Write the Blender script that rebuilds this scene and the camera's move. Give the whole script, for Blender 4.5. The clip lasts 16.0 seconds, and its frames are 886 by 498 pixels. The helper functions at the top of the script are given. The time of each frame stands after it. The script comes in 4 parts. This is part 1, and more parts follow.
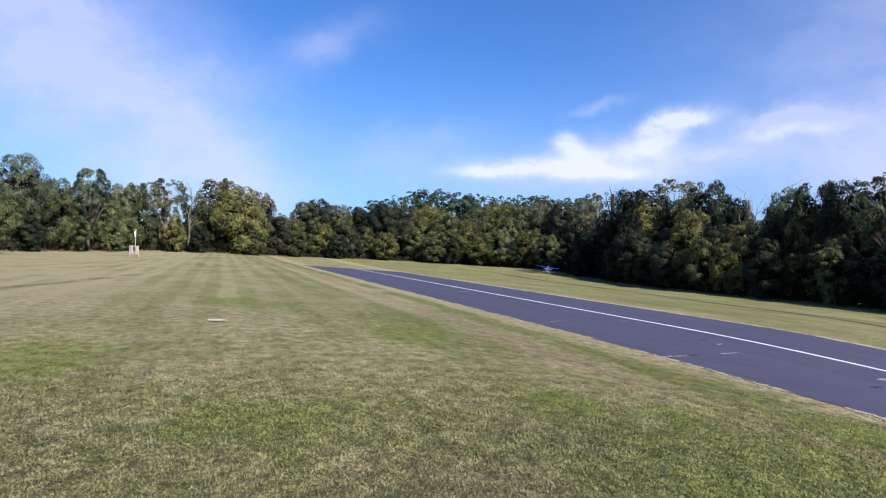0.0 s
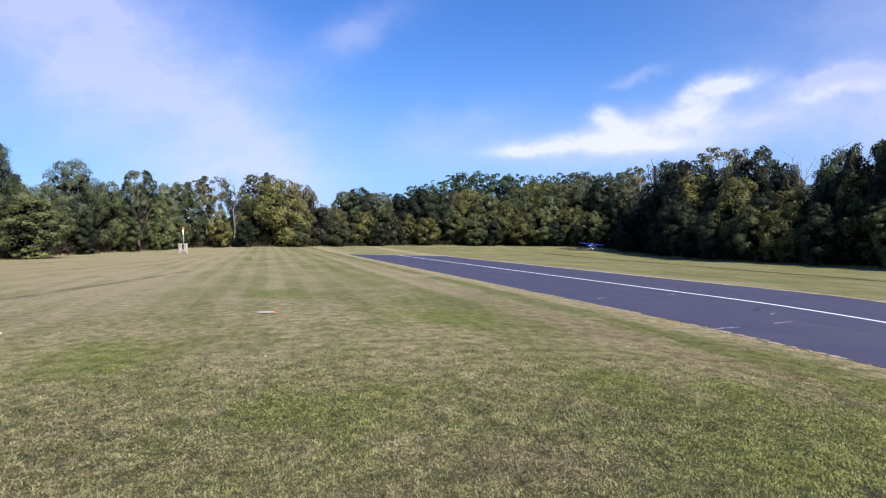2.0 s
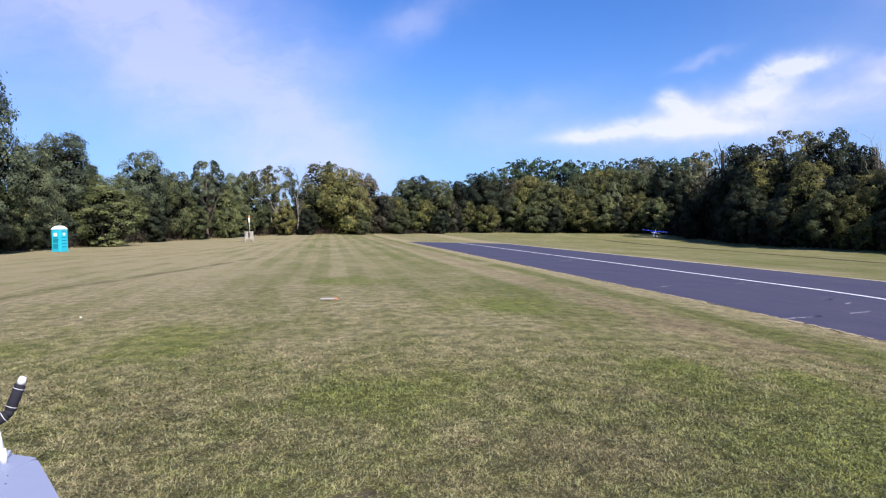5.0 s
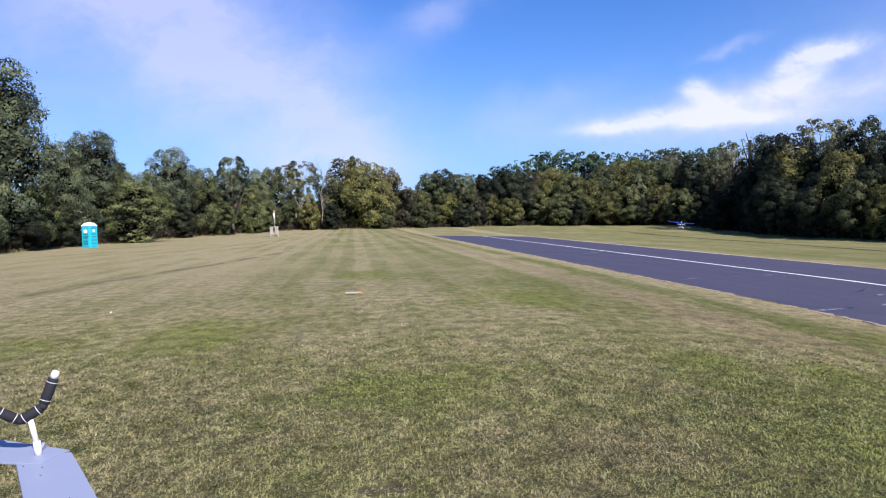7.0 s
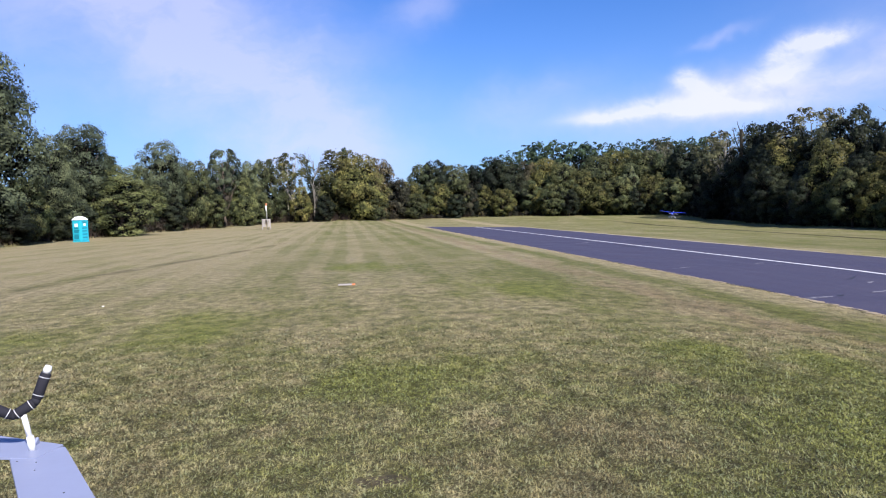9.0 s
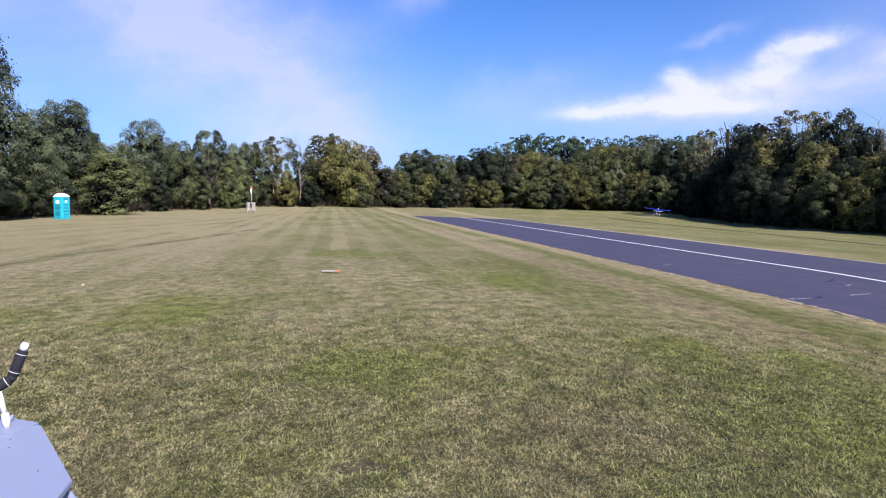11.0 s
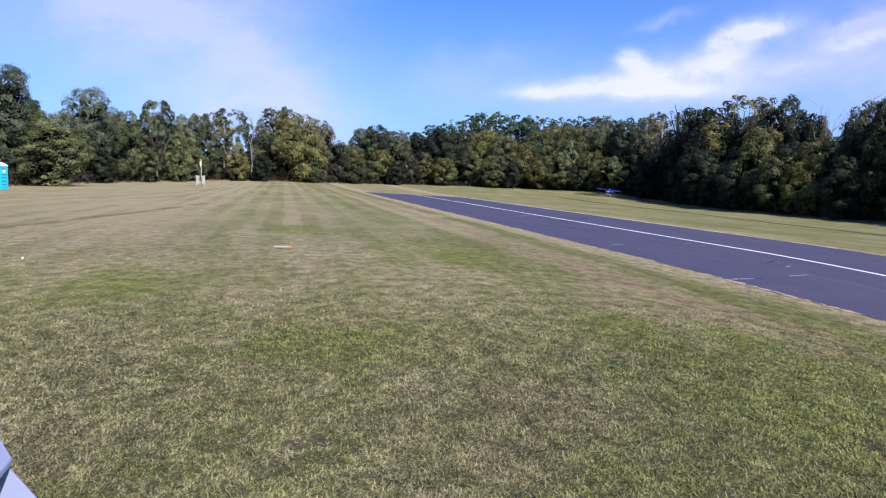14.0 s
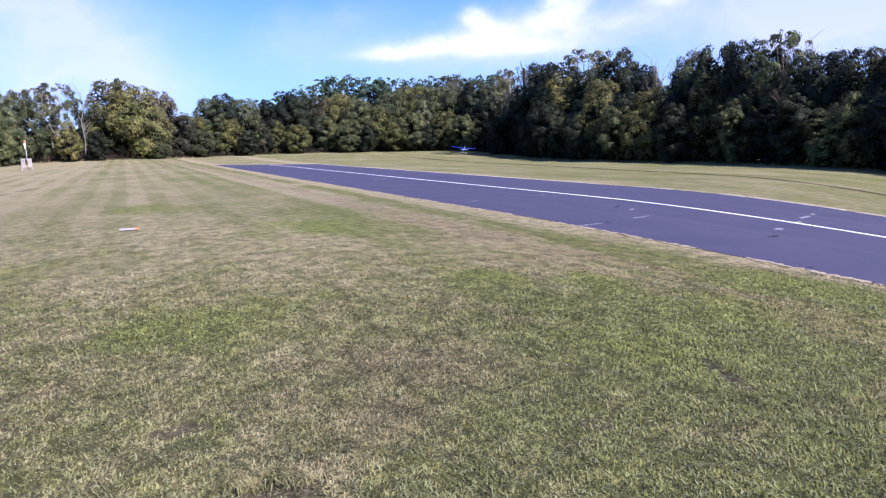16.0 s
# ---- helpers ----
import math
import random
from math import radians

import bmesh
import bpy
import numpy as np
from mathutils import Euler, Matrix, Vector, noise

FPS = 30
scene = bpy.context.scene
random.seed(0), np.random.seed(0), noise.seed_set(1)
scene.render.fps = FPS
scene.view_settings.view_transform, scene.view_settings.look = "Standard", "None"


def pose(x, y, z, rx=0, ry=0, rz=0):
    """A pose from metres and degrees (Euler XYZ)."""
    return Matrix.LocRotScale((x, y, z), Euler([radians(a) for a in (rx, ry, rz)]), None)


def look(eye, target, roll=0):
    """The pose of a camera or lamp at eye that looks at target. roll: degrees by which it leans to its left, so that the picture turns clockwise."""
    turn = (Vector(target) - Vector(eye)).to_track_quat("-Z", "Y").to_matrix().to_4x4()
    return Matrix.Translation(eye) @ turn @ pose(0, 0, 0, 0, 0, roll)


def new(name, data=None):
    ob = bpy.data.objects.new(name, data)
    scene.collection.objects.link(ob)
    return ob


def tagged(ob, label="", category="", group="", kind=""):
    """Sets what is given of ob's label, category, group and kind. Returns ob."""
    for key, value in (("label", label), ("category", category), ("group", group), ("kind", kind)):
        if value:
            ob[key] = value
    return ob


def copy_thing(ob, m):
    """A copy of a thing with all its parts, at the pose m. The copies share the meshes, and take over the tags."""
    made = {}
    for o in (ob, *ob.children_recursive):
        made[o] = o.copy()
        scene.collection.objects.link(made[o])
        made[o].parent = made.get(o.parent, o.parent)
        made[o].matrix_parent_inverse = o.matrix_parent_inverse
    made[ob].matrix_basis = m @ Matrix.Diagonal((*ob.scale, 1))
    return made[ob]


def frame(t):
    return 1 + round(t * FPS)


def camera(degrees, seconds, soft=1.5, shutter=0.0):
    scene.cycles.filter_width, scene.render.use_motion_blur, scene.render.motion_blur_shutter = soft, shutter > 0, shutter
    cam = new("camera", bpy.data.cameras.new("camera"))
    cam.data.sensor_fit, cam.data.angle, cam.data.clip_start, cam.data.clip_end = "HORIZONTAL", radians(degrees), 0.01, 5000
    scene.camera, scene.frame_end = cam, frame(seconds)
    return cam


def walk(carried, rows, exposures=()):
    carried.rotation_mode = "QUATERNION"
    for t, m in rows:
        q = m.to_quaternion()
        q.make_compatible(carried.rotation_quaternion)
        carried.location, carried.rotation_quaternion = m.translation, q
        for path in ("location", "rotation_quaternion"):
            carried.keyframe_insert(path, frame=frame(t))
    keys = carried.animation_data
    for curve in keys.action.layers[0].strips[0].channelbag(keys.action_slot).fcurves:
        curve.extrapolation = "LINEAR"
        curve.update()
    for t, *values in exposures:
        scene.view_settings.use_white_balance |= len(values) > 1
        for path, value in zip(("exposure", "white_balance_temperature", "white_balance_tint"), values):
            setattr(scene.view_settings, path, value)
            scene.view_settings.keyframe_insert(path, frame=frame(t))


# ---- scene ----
EYE = 1.7
cam = camera(64.0, 16.0, soft=1.1)
# seconds, yaw, pitch, roll: a head that turns slowly where it stands
PATH = [
    (0.0, -17.34, 0.32, -2.17), (0.5, -16.44, -0.02, -1.82), (1.0, -15.73, -0.62, -1.31), (1.5, -14.75, -0.97, 0.26),
    (2.0, -13.96, -1.08, 0.78), (2.5, -12.99, -0.84, 0.68), (3.0, -11.77, -0.84, 0.98), (3.5, -10.86, -0.89, 0.89),
    (4.0, -10.27, -1.23, 1.18), (6.5, -7.41, -2.63, 0.73), (7.0, -7.22, -2.50, 1.48), (7.5, -7.38, -2.68, 1.78),
    (8.0, -7.69, -2.90, 2.09), (10.5, -8.62, -3.79, 0.71), (11.0, -8.93, -4.08, -0.07), (11.5, -9.26, -4.59, -0.59),
    (12.0, -9.68, -5.02, -1.16), (12.5, -10.41, -5.32, -1.14), (13.0, -11.10, -5.50, -0.88), (13.5, -11.88, -5.80, -1.17),
    (14.0, -12.60, -5.87, -1.13), (14.5, -14.12, -6.50, -0.45), (15.0, -16.14, -7.01, 0.61), (15.5, -19.16, -7.85, 1.68),
    (16.0, -24.11, -8.89, 2.13)]
walk(cam, [(t, pose(0, 0, EYE, 90 + p, r, y)) for t, y, p, r in PATH],
     [(0.0, 0.75, 6500, 10), (2.0, 0.75, 6480, 13), (8.0, 0.75, 6440, 15), (13.5, 0.75, 6240, 19), (14.5, 0.80, 6080, 21), (15.0, 1.05, 6020, 24), (16.0, 1.09, 5900, 28)])

# ---------------------------------------------------------------- node helpers


class Net:
    """Short hand for building a node tree."""

    def __init__(self, tree):
        self.t = tree
        tree.nodes.clear()

    def node(self, kind):
        return self.t.nodes.new(kind)

    def put(self, sock, v):
        if isinstance(v, bpy.types.NodeSocket):
            self.t.links.new(v, sock)
        else:
            sock.default_value = v

    def m(self, op, a, b=0.0, c=0.0, clamp=False):
        n = self.node("ShaderNodeMath")
        n.operation, n.use_clamp = op, clamp
        for s_, v in zip(n.inputs, (a, b, c)):
            self.put(s_, v)
        return n.outputs[0]

    def v(self, op, a, b=(0, 0, 0)):
        n = self.node("ShaderNodeVectorMath")
        n.operation = op
        self.put(n.inputs[0], a)
        self.put(n.inputs[1], b)
        return n.outputs["Value"] if op in ("DOT_PRODUCT", "LENGTH", "DISTANCE") else n.outputs[0]

    def noise(self, vec, scale, detail=3.0, rough=0.55, col=False):
        n = self.node("ShaderNodeTexNoise")
        self.put(n.inputs["Vector"], vec)
        n.inputs["Scale"].default_value, n.inputs["Detail"].default_value, n.inputs["Roughness"].default_value = scale, detail, rough
        return n.outputs["Color" if col else "Fac"]

    def ease(self, x, lo, hi, a=0.0, b=1.0):
        n = self.node("ShaderNodeMapRange")
        n.interpolation_type = "SMOOTHSTEP"
        self.put(n.inputs["Value"], x)
        for key, val in (("From Min", lo), ("From Max", hi), ("To Min", a), ("To Max", b)):
            n.inputs[key].default_value = val
        return n.outputs[0]

    def mix(self, fac, a, b, how="MIX"):
        n = self.node("ShaderNodeMix")
        n.data_type, n.blend_type = "RGBA", how
        self.put(n.inputs[0], fac)
        for sock, val in ((n.inputs[6], a), (n.inputs[7], b)):
            self.put(sock, (*val, 1.0) if isinstance(val, tuple) and len(val) == 3 else val)
        return n.outputs[2]

    def bump(self, height, strength, dist):
        n = self.node("ShaderNodeBump")
        self.put(n.inputs["Height"], height)
        n.inputs["Strength"].default_value, n.inputs["Distance"].default_value = strength, dist
        return n.outputs[0]

    def surface(self, col, rough=0.8, metal=0.0, normal=None, spec=0.5):
        p = self.node("ShaderNodeBsdfPrincipled")
        self.put(p.inputs["Base Color"], (*col, 1.0) if isinstance(col, tuple) else col)
        self.put(p.inputs["Roughness"], rough)
        p.inputs["Metallic"].default_value = metal
        p.inputs["Specular IOR Level"].default_value = spec
        if normal is not None:
            self.put(p.inputs["Normal"], normal)
        return p.outputs[0]

    def out(self, sh):
        self.t.links.new(sh, self.node("ShaderNodeOutputMaterial").inputs[0])


def material(name):
    mat = bpy.data.materials.new(name)
    mat.use_nodes = True
    return mat, Net(mat.node_tree)


# ---------------------------------------------------------------- world, sun
SUN_AZ, SUN_EL = 159.0, 40.0     # degrees clockwise from the runway's heading, and above the horizon


def direction(az, el):
    a, e = radians(az), radians(el)
    return Vector((math.sin(a) * math.cos(e), math.cos(a) * math.cos(e), math.sin(e)))


world = bpy.data.worlds.new("world")
scene.world = world
world.use_nodes = True
w = Net(world.node_tree)
sky = w.node("ShaderNodeTexSky")
sky.sky_type, sky.sun_disc = "NISHITA", False
sky.sun_elevation, sky.sun_rotation = radians(SUN_EL), radians(SUN_AZ)
sky.air_density, sky.dust_density, sky.ozone_density, sky.altitude = 1.0, 0.6, 2.5, 200
ray = w.v("NORMALIZE", w.node("ShaderNodeTexCoord").outputs["Generated"])
warp = w.v("SUBTRACT", w.noise(ray, 7.0, 4.0, 0.6, col=True), (0.5, 0.5, 0.5))
bent = w.v("ADD", ray, w.v("MULTIPLY", warp, (0.12, 0.12, 0.09)))
little = w.v("SUBTRACT", w.noise(ray, 16.0, 5.0, 0.6, col=True), (0.5, 0.5, 0.5))
heaped = w.v("ADD", ray, w.v("MULTIPLY", little, (0.030, 0.030, 0.022)))
fine = w.noise(w.v("MULTIPLY", bent, (1, 1, 2.2)), 9.0, 6.0, 0.62)


def puff(az, el, wide, high, tilt, soft=1.0, where=None):
    """A soft oval of cloud about a direction, in degrees."""
    c = direction(az, el)
    east = Vector((math.cos(radians(az)), -math.sin(radians(az)), 0))
    up = east.cross(c) * -1
    up = up if up.z > 0 else -up
    ct, st = math.cos(radians(tilt)), math.sin(radians(tilt))
    eu, ev = east * ct + up * st, up * ct - east * st
    d_ = w.v("SUBTRACT", where or bent, tuple(c))
    u = w.m("DIVIDE", w.v("DOT_PRODUCT", d_, tuple(eu)), math.sin(radians(wide)))
    v_ = w.m("DIVIDE", w.v("DOT_PRODUCT", d_, tuple(ev)), math.sin(radians(high)))
    r2 = w.m("ADD", w.m("MULTIPLY", u, u), w.m("MULTIPLY", v_, v_))
    fade = w.m("EXPONENT", w.m("MULTIPLY", r2, -1.0))
    return w.m("MULTIPLY", fade, soft)


def total(parts):
    s_ = parts[0]
    for p_ in parts[1:]:
        s_ = w.m("ADD", s_, p_)
    return s_


veil = total([puff(-16, 16, 9, 5, -20, 0.75), puff(-9, 11, 10, 6, -35, 0.75), puff(-1.5, 8.0, 7, 5, -50, 0.55), puff(0.5, 5.0, 6, 2.6, -15, 0.5), puff(7.5, 16, 4, 1.6, 20, 0.5),
              puff(-30, 10, 10, 9, 0, 0.45), puff(14.5, 8.4, 5.5, 1.5, 12, 0.45), puff(28, 6.6, 12, 1.8, 2, 0.5), puff(30, 7.4, 9, 1.2, 3, 0.5), puff(43.5, 9.9, 4.2, 0.8, 2, 0.9), puff(29.8, 11.8, 1.8, 0.5, 15, 0.6),
              puff(38, 8.4, 9, 1.8, 0, 0.45), puff(54, 14, 14, 12, 0, 0.7), puff(53, 7.5, 7, 3.5, 0, 0.95), puff(120, 25, 30, 14, 20, 0.2), puff(-100, 30, 35, 16, -20, 0.25), puff(180, 35, 30, 18, 0, 0.2)])
heap = total([puff(*c_, heaped) for c_ in (
    (36.6, 11.0, 1.7, 0.75, 5, 1.2), (34.6, 10.6, 1.4, 0.75, 15, 1.1), (32.8, 10.1, 1.2, 0.55, 25, 0.8), (26.9, 9.2, 0.7, 0.65, 0, 1.1), (27.8, 8.6, 0.9, 0.6, -20, 0.8), (33.5, 9.0, 2.4, 0.8, 10, 0.8),
    (29.5, 7.9, 3.6, 0.75, 6, 0.85), (23.5, 7.2, 3.4, 0.6, 5, 0.8), (28.0, 6.8, 5.5, 0.55, -2, 0.9), (24.0, 6.7, 4.0, 0.45, 0, 0.6), (32.5, 6.9, 3.0, 0.45, 0, 0.6), (36.0, 8.2, 4.0, 0.8, 0, 0.5), (20.5, 6.6, 3.0, 0.45, 2, 0.5), (43.6, 9.9, 2.4, 0.42, 3, 0.7), (41.0, 9.4, 1.2, 0.35, 0, 0.5))])
veil_a = w.m("MULTIPLY", veil, w.ease(fine, 0.25, 0.72, 0.62, 1.08), clamp=True)
heap_a = w.m("MULTIPLY", heap, w.ease(fine, 0.34, 0.62, 0.45, 1.2), clamp=True)
up_z = w.node("ShaderNodeSeparateXYZ")
w.put(up_z.inputs[0], ray)
haze = w.ease(up_z.outputs[2], -0.02, 0.30, 0.37, 0.0)
col = w.mix(1.0, sky.outputs[0], (0.385, 0.72, 1.24), "MULTIPLY")
col = w.mix(haze, col, (3.9, 4.95, 7.7))
col = w.mix(w.m("MULTIPLY", veil_a, 0.60), col, (6.0, 6.15, 8.3))
col = w.mix(w.m("MULTIPLY", heap_a, 0.78), col, (7.0, 7.3, 8.0))
bg = w.node("ShaderNodeBackground")
w.put(bg.inputs[0], col)
bg.inputs[1].default_value = 0.080
w.t.links.new(bg.outputs[0], w.node("ShaderNodeOutputWorld").inputs[0])

sun_data = bpy.data.lights.new("sun", "SUN")
sun_data.energy, sun_data.angle, sun_data.color = 5.0, radians(0.5), (1.0, 0.95, 0.87)
sun = new("sun", sun_data)
sun.matrix_world = look(direction(SUN_AZ, SUN_EL) * 100, (0, 0, 0))

# ---------------------------------------------------------------- lie of the land
RWY_X0, RWY_X1, RWY_LINE, RWY_Y0, RWY_Y1 = 8.6, 19.85, 14.4, -70.0, 79.0


def ease01(x):
    x = np.clip(x, 0, 1)
    return x * x * (3 - 2 * x)


def land(x, y):
    """Height of the ground: level where the camera stands, falling gently to the right, a wooded rise far off."""
    x, y = np.asarray(x, float), np.asarray(y, float)
    k = 1 - 0.62 * ease01((y - 85) / 60)
    right = np.clip(x - 3, 0, 47)
    z = -0.04 * k * right
    # the strip and its shoulder dip a little abreast of the camera
    z = z - 0.024 * np.clip(x - 4, 0, 22) * (np.clip(20 - (y - 0.6 * (x - 14.4)), 0, 14) / 10.3) ** 2
    z = z + 0.30 * ease01((y - 92) / 30) * ease01((12 - x) / 20)
    z = z + 8.0 * np.exp(-(((x - 95) / 70) ** 2 + ((y - 245) / 60) ** 2))
    off = ease01((np.abs(x - 14.2) - 7) / 6) * ease01((np.hypot(x, y) - 6) / 20)
    z = z + off * (0.025 * np.sin(x * 0.31 + 1.3) * np.sin(y * 0.17) + 0.02 * np.sin(x * 0.11 - y * 0.23))
    return z


def landz(x, y):
    return float(land(x, y))


# ---------------------------------------------------------------- materials


def turf_colour(n, pos, blade=False):
    """Mown, partly dry turf: straw and green patches, mowing stripes, bare spots."""
    sep = n.node("ShaderNodeSeparateXYZ")
    n.put(sep.inputs[0], pos)
    x, y = sep.outputs[0], sep.outputs[1]
    flat = n.v("MULTIPLY", pos, (1, 1, 0))
    drawn = n.v("MULTIPLY", flat, (1, 0.42, 0))
    big = n.noise(drawn, 0.22, 4.0, 0.6)
    mid = n.noise(n.v("ADD", drawn, (31, 7, 0)), 0.85, 4.0, 0.62)
    small = n.noise(flat, 5.0, 3.0, 0.6)
    patch = n.noise(n.v("ADD", flat, (11, 53, 0)), 2.1, 4.0, 0.65)
    dry = n.m("ADD", n.m("MULTIPLY", big, 0.8), n.m("ADD", n.m("MULTIPLY", n.m("SUBTRACT", mid, 0.5), 0.6), 0.43))
    dry = n.m("ADD", dry, n.m("MULTIPLY", n.m("SUBTRACT", patch, 0.5), n.ease(y, 6, 26, 0.7, 0.3)))
    # mowing passes run along the strip; the grass lies one way, then the other
    bend = n.m("ADD", x, n.m("MULTIPLY", n.m("SUBTRACT", n.noise(flat, 0.07, 2.0), 0.5), 0.8))
    wave = n.m("MULTIPLY", n.m("SUBTRACT", n.ease(n.m("SINE", n.m("MULTIPLY", bend, 4.9)), -0.45, 0.45), 0.5), 2.0)
    wave2 = n.m("SINE", n.m("ADD", n.m("MULTIPLY", bend, 1.27), 0.8))
    patchy = n.ease(n.noise(n.v("MULTIPLY", flat, (0.30, 0.06, 0)), 1.0, 2.0), 0.35, 0.62, 0.35, 1.0)
    stripes = n.m("MULTIPLY", n.m("MULTIPLY", n.m("ADD", wave, n.m("MULTIPLY", wave2, 0.5)), patchy), n.m("MULTIPLY", n.ease(y, 9, 26), n.m("MULTIPLY", n.ease(x, 9.5, 7.0), n.ease(x, -14.0, -6.0))))
    cross = n.m("MULTIPLY", n.m("SINE", n.m("MULTIPLY", n.m("SUBTRACT", x, n.m("MULTIPLY", y, 0.22)), 2.1)), n.ease(x, -3.0, -9.0))
    dry = n.m("ADD", dry, n.m("ADD", n.m("MULTIPLY", stripes, 0.090), n.m("MULTIPLY", cross, 0.07)))
    # worn paler ground left of the stand and further out, greener along the strip's shoulder
    dry = n.m("ADD", dry, n.m("MULTIPLY", n.m("MULTIPLY", n.ease(x, 0.0, -6.0), n.ease(y, 9, 15)), 0.17))
    broken = n.ease(n.noise(n.v("MULTIPLY", flat, (1.6, 0.38, 0)), 1.0, 3.0, 0.6), 0.38, 0.58)
    edge_x = n.m("ADD", x, n.m("MULTIPLY", n.m("SUBTRACT", n.noise(n.v("MULTIPLY", flat, (0.8, 0.5, 0)), 1.0, 3.0), 0.5), 0.9))
    shoulder = n.m("MULTIPLY", n.m("MULTIPLY", n.ease(edge_x, 6.2, 7.0), n.ease(edge_x, 8.2, 7.2)), broken)
    dry = n.m("SUBTRACT", dry, n.m("MULTIPLY", shoulder, 0.20))
    worn = n.m("MULTIPLY", n.ease(edge_x, 5.1, 5.8), n.ease(edge_x, 6.9, 6.3))
    dry = n.m("ADD", dry, n.m("MULTIPLY", worn, 0.07))
    dry = n.m("SUBTRACT", dry, n.m("MULTIPLY", n.m("MULTIPLY", n.ease(edge_x, 3.2, 4.2), n.ease(edge_x, 5.6, 4.8)), 0.09))
    dry = n.m("ADD", dry, n.m("MULTIPLY", n.m("MULTIPLY", n.ease(x, 7.5, 8.1), n.ease(x, 10, 9)), 0.16))
    rim = n.m("ADD", n.m("MULTIPLY", n.ease(x, 8.1, 8.5), n.ease(x, 10, 9)), n.m("MULTIPLY", n.ease(x, 20.9, 20.1), n.ease(x, 18, 19)))
    dry = n.m("ADD", dry, n.m("MULTIPLY", rim, 0.55))
    over = n.ease(x, 20.5, 23.0)
    dry = n.m("SUBTRACT", dry, n.m("MULTIPLY", over, 0.10))
    dry = n.m("SUBTRACT", dry, n.m("MULTIPLY", n.m("MULTIPLY", n.ease(x, 0.5, 3.0), n.ease(y, 10.0, 6.0)), 0.15))
    dry = n.m("SUBTRACT", dry, n.m("MULTIPLY", n.m("MULTIPLY", n.ease(x, -1.2, 0.2), n.ease(y, 7.5, 4.0)), 0.09))
    dry = n.m("SUBTRACT", dry, n.m("MULTIPLY", n.m("MULTIPLY", n.ease(x, 0.0, -1.6), n.ease(y, 12, 7)), 0.05))
    # an old wheel rut across the left of the field
    rut = n.m("ABSOLUTE", n.m("SUBTRACT", n.m("ADD", bend, 8.3), n.m("MULTIPLY", n.m("SUBTRACT", y, 19.0), 0.20)))
    torn = n.ease(n.noise(n.v("MULTIPLY", flat, (0.9, 0.45, 0)), 1.0, 3.0, 0.6), 0.36, 0.56)
    rut = n.m("MULTIPLY", n.m("MULTIPLY", n.ease(rut, 0.55, 0.05), torn), n.m("MULTIPLY", n.ease(y, 12, 17), n.ease(y, 46, 34)))
    # painted shade of a low bank where the mown shoulder ends, beyond the strip
    bank_shade = n.m("SUBTRACT", x, n.m("ADD", n.m("MULTIPLY", y, n.m("SUBTRACT", 0.29, n.m("MULTIPLY", y, 0.0011))), n.m("ADD", 25.0, n.m("MULTIPLY", n.m("SUBTRACT", mid, 0.5), 0.7))))
    bank_shade = n.m("MULTIPLY", n.ease(n.m("DIVIDE", n.m("ABSOLUTE", bank_shade), n.m("ADD", 0.5, n.m("MULTIPLY", y, 0.012))), 0.75, 0.25), n.m("MULTIPLY", n.ease(y, 118, 96), n.ease(n.noise(n.v("MULTIPLY", flat, (0.1, 0.22, 0)), 1.0, 2.0), 0.33, 0.5, 0.70, 1.0)))
    rut = n.m("MAXIMUM", n.m("MULTIPLY", rut, 0.55), n.m("MULTIPLY", bank_shade, 1.0))
    lush_at = 0.0
    for px, py, r, amount in GREEN_SPOTS:
        dist = n.v("LENGTH", n.v("MULTIPLY", n.v("SUBTRACT", flat, (px, py, 0)), (1.0, 0.7, 0)))
        dist = n.m("ADD", dist, n.m("MULTIPLY", n.m("SUBTRACT", mid, 0.5), 1.6 * r))
        spot = n.ease(dist, r, 0.15 * r)
        lush_at = n.m("MAXIMUM", lush_at, spot)
        dry = n.m("SUBTRACT", dry, n.m("MULTIPLY", spot, amount))
    dry = n.m("ADD", dry, n.m("MULTIPLY", n.m("SUBTRACT", small, 0.5), 0.35))
    f = n.ease(dry, 0.52, 1.12)
    col_ = n.mix(f, TURF_GREEN, TURF_STRAW)
    col_ = n.mix(n.m("MULTIPLY", n.m("MULTIPLY", worn, broken), 0.5), col_, (0.30, 0.212, 0.138))
    lush = n.ease(n.noise(n.v("ADD", flat, (5, 90, 0)), 0.45, 3.0), 0.52, 0.75)
    col_ = n.mix(n.m("MAXIMUM", n.m("MULTIPLY", lush, 0.3), n.m("MULTIPLY", lush_at, 0.48)), col_, TURF_LUSH)
    # brown thatch shows through in patches near the stand
    dead = n.ease(n.noise(n.v("ADD", flat, (71, 13, 0)), 0.8, 4.0, 0.65), 0.50, 0.66)
    dead = n.m("MULTIPLY", n.m("MULTIPLY", dead, n.ease(y, 14, 7)), n.m("SUBTRACT", 0.48, n.m("MULTIPLY", lush_at, 0.48)))
    for px, py, r in BROWN_SPOTS:
        dist = n.v("LENGTH", n.v("SUBTRACT", flat, (px, py, 0)))
        dist = n.m("ADD", dist, n.m("MULTIPLY", n.m("SUBTRACT", patch, 0.5), 1.8 * r))
        dead = n.m("MAXIMUM", dead, n.ease(dist, r, 0.2 * r, 0.0, 0.65))
    col_ = n.mix(dead, col_, (0.250, 0.195, 0.116))
    # the wheel rut and the bank's painted shade share this dark tone
    col_ = n.mix(rut, col_, (0.066, 0.054, 0.026))
    soil = 0.0
    groove = 0.0
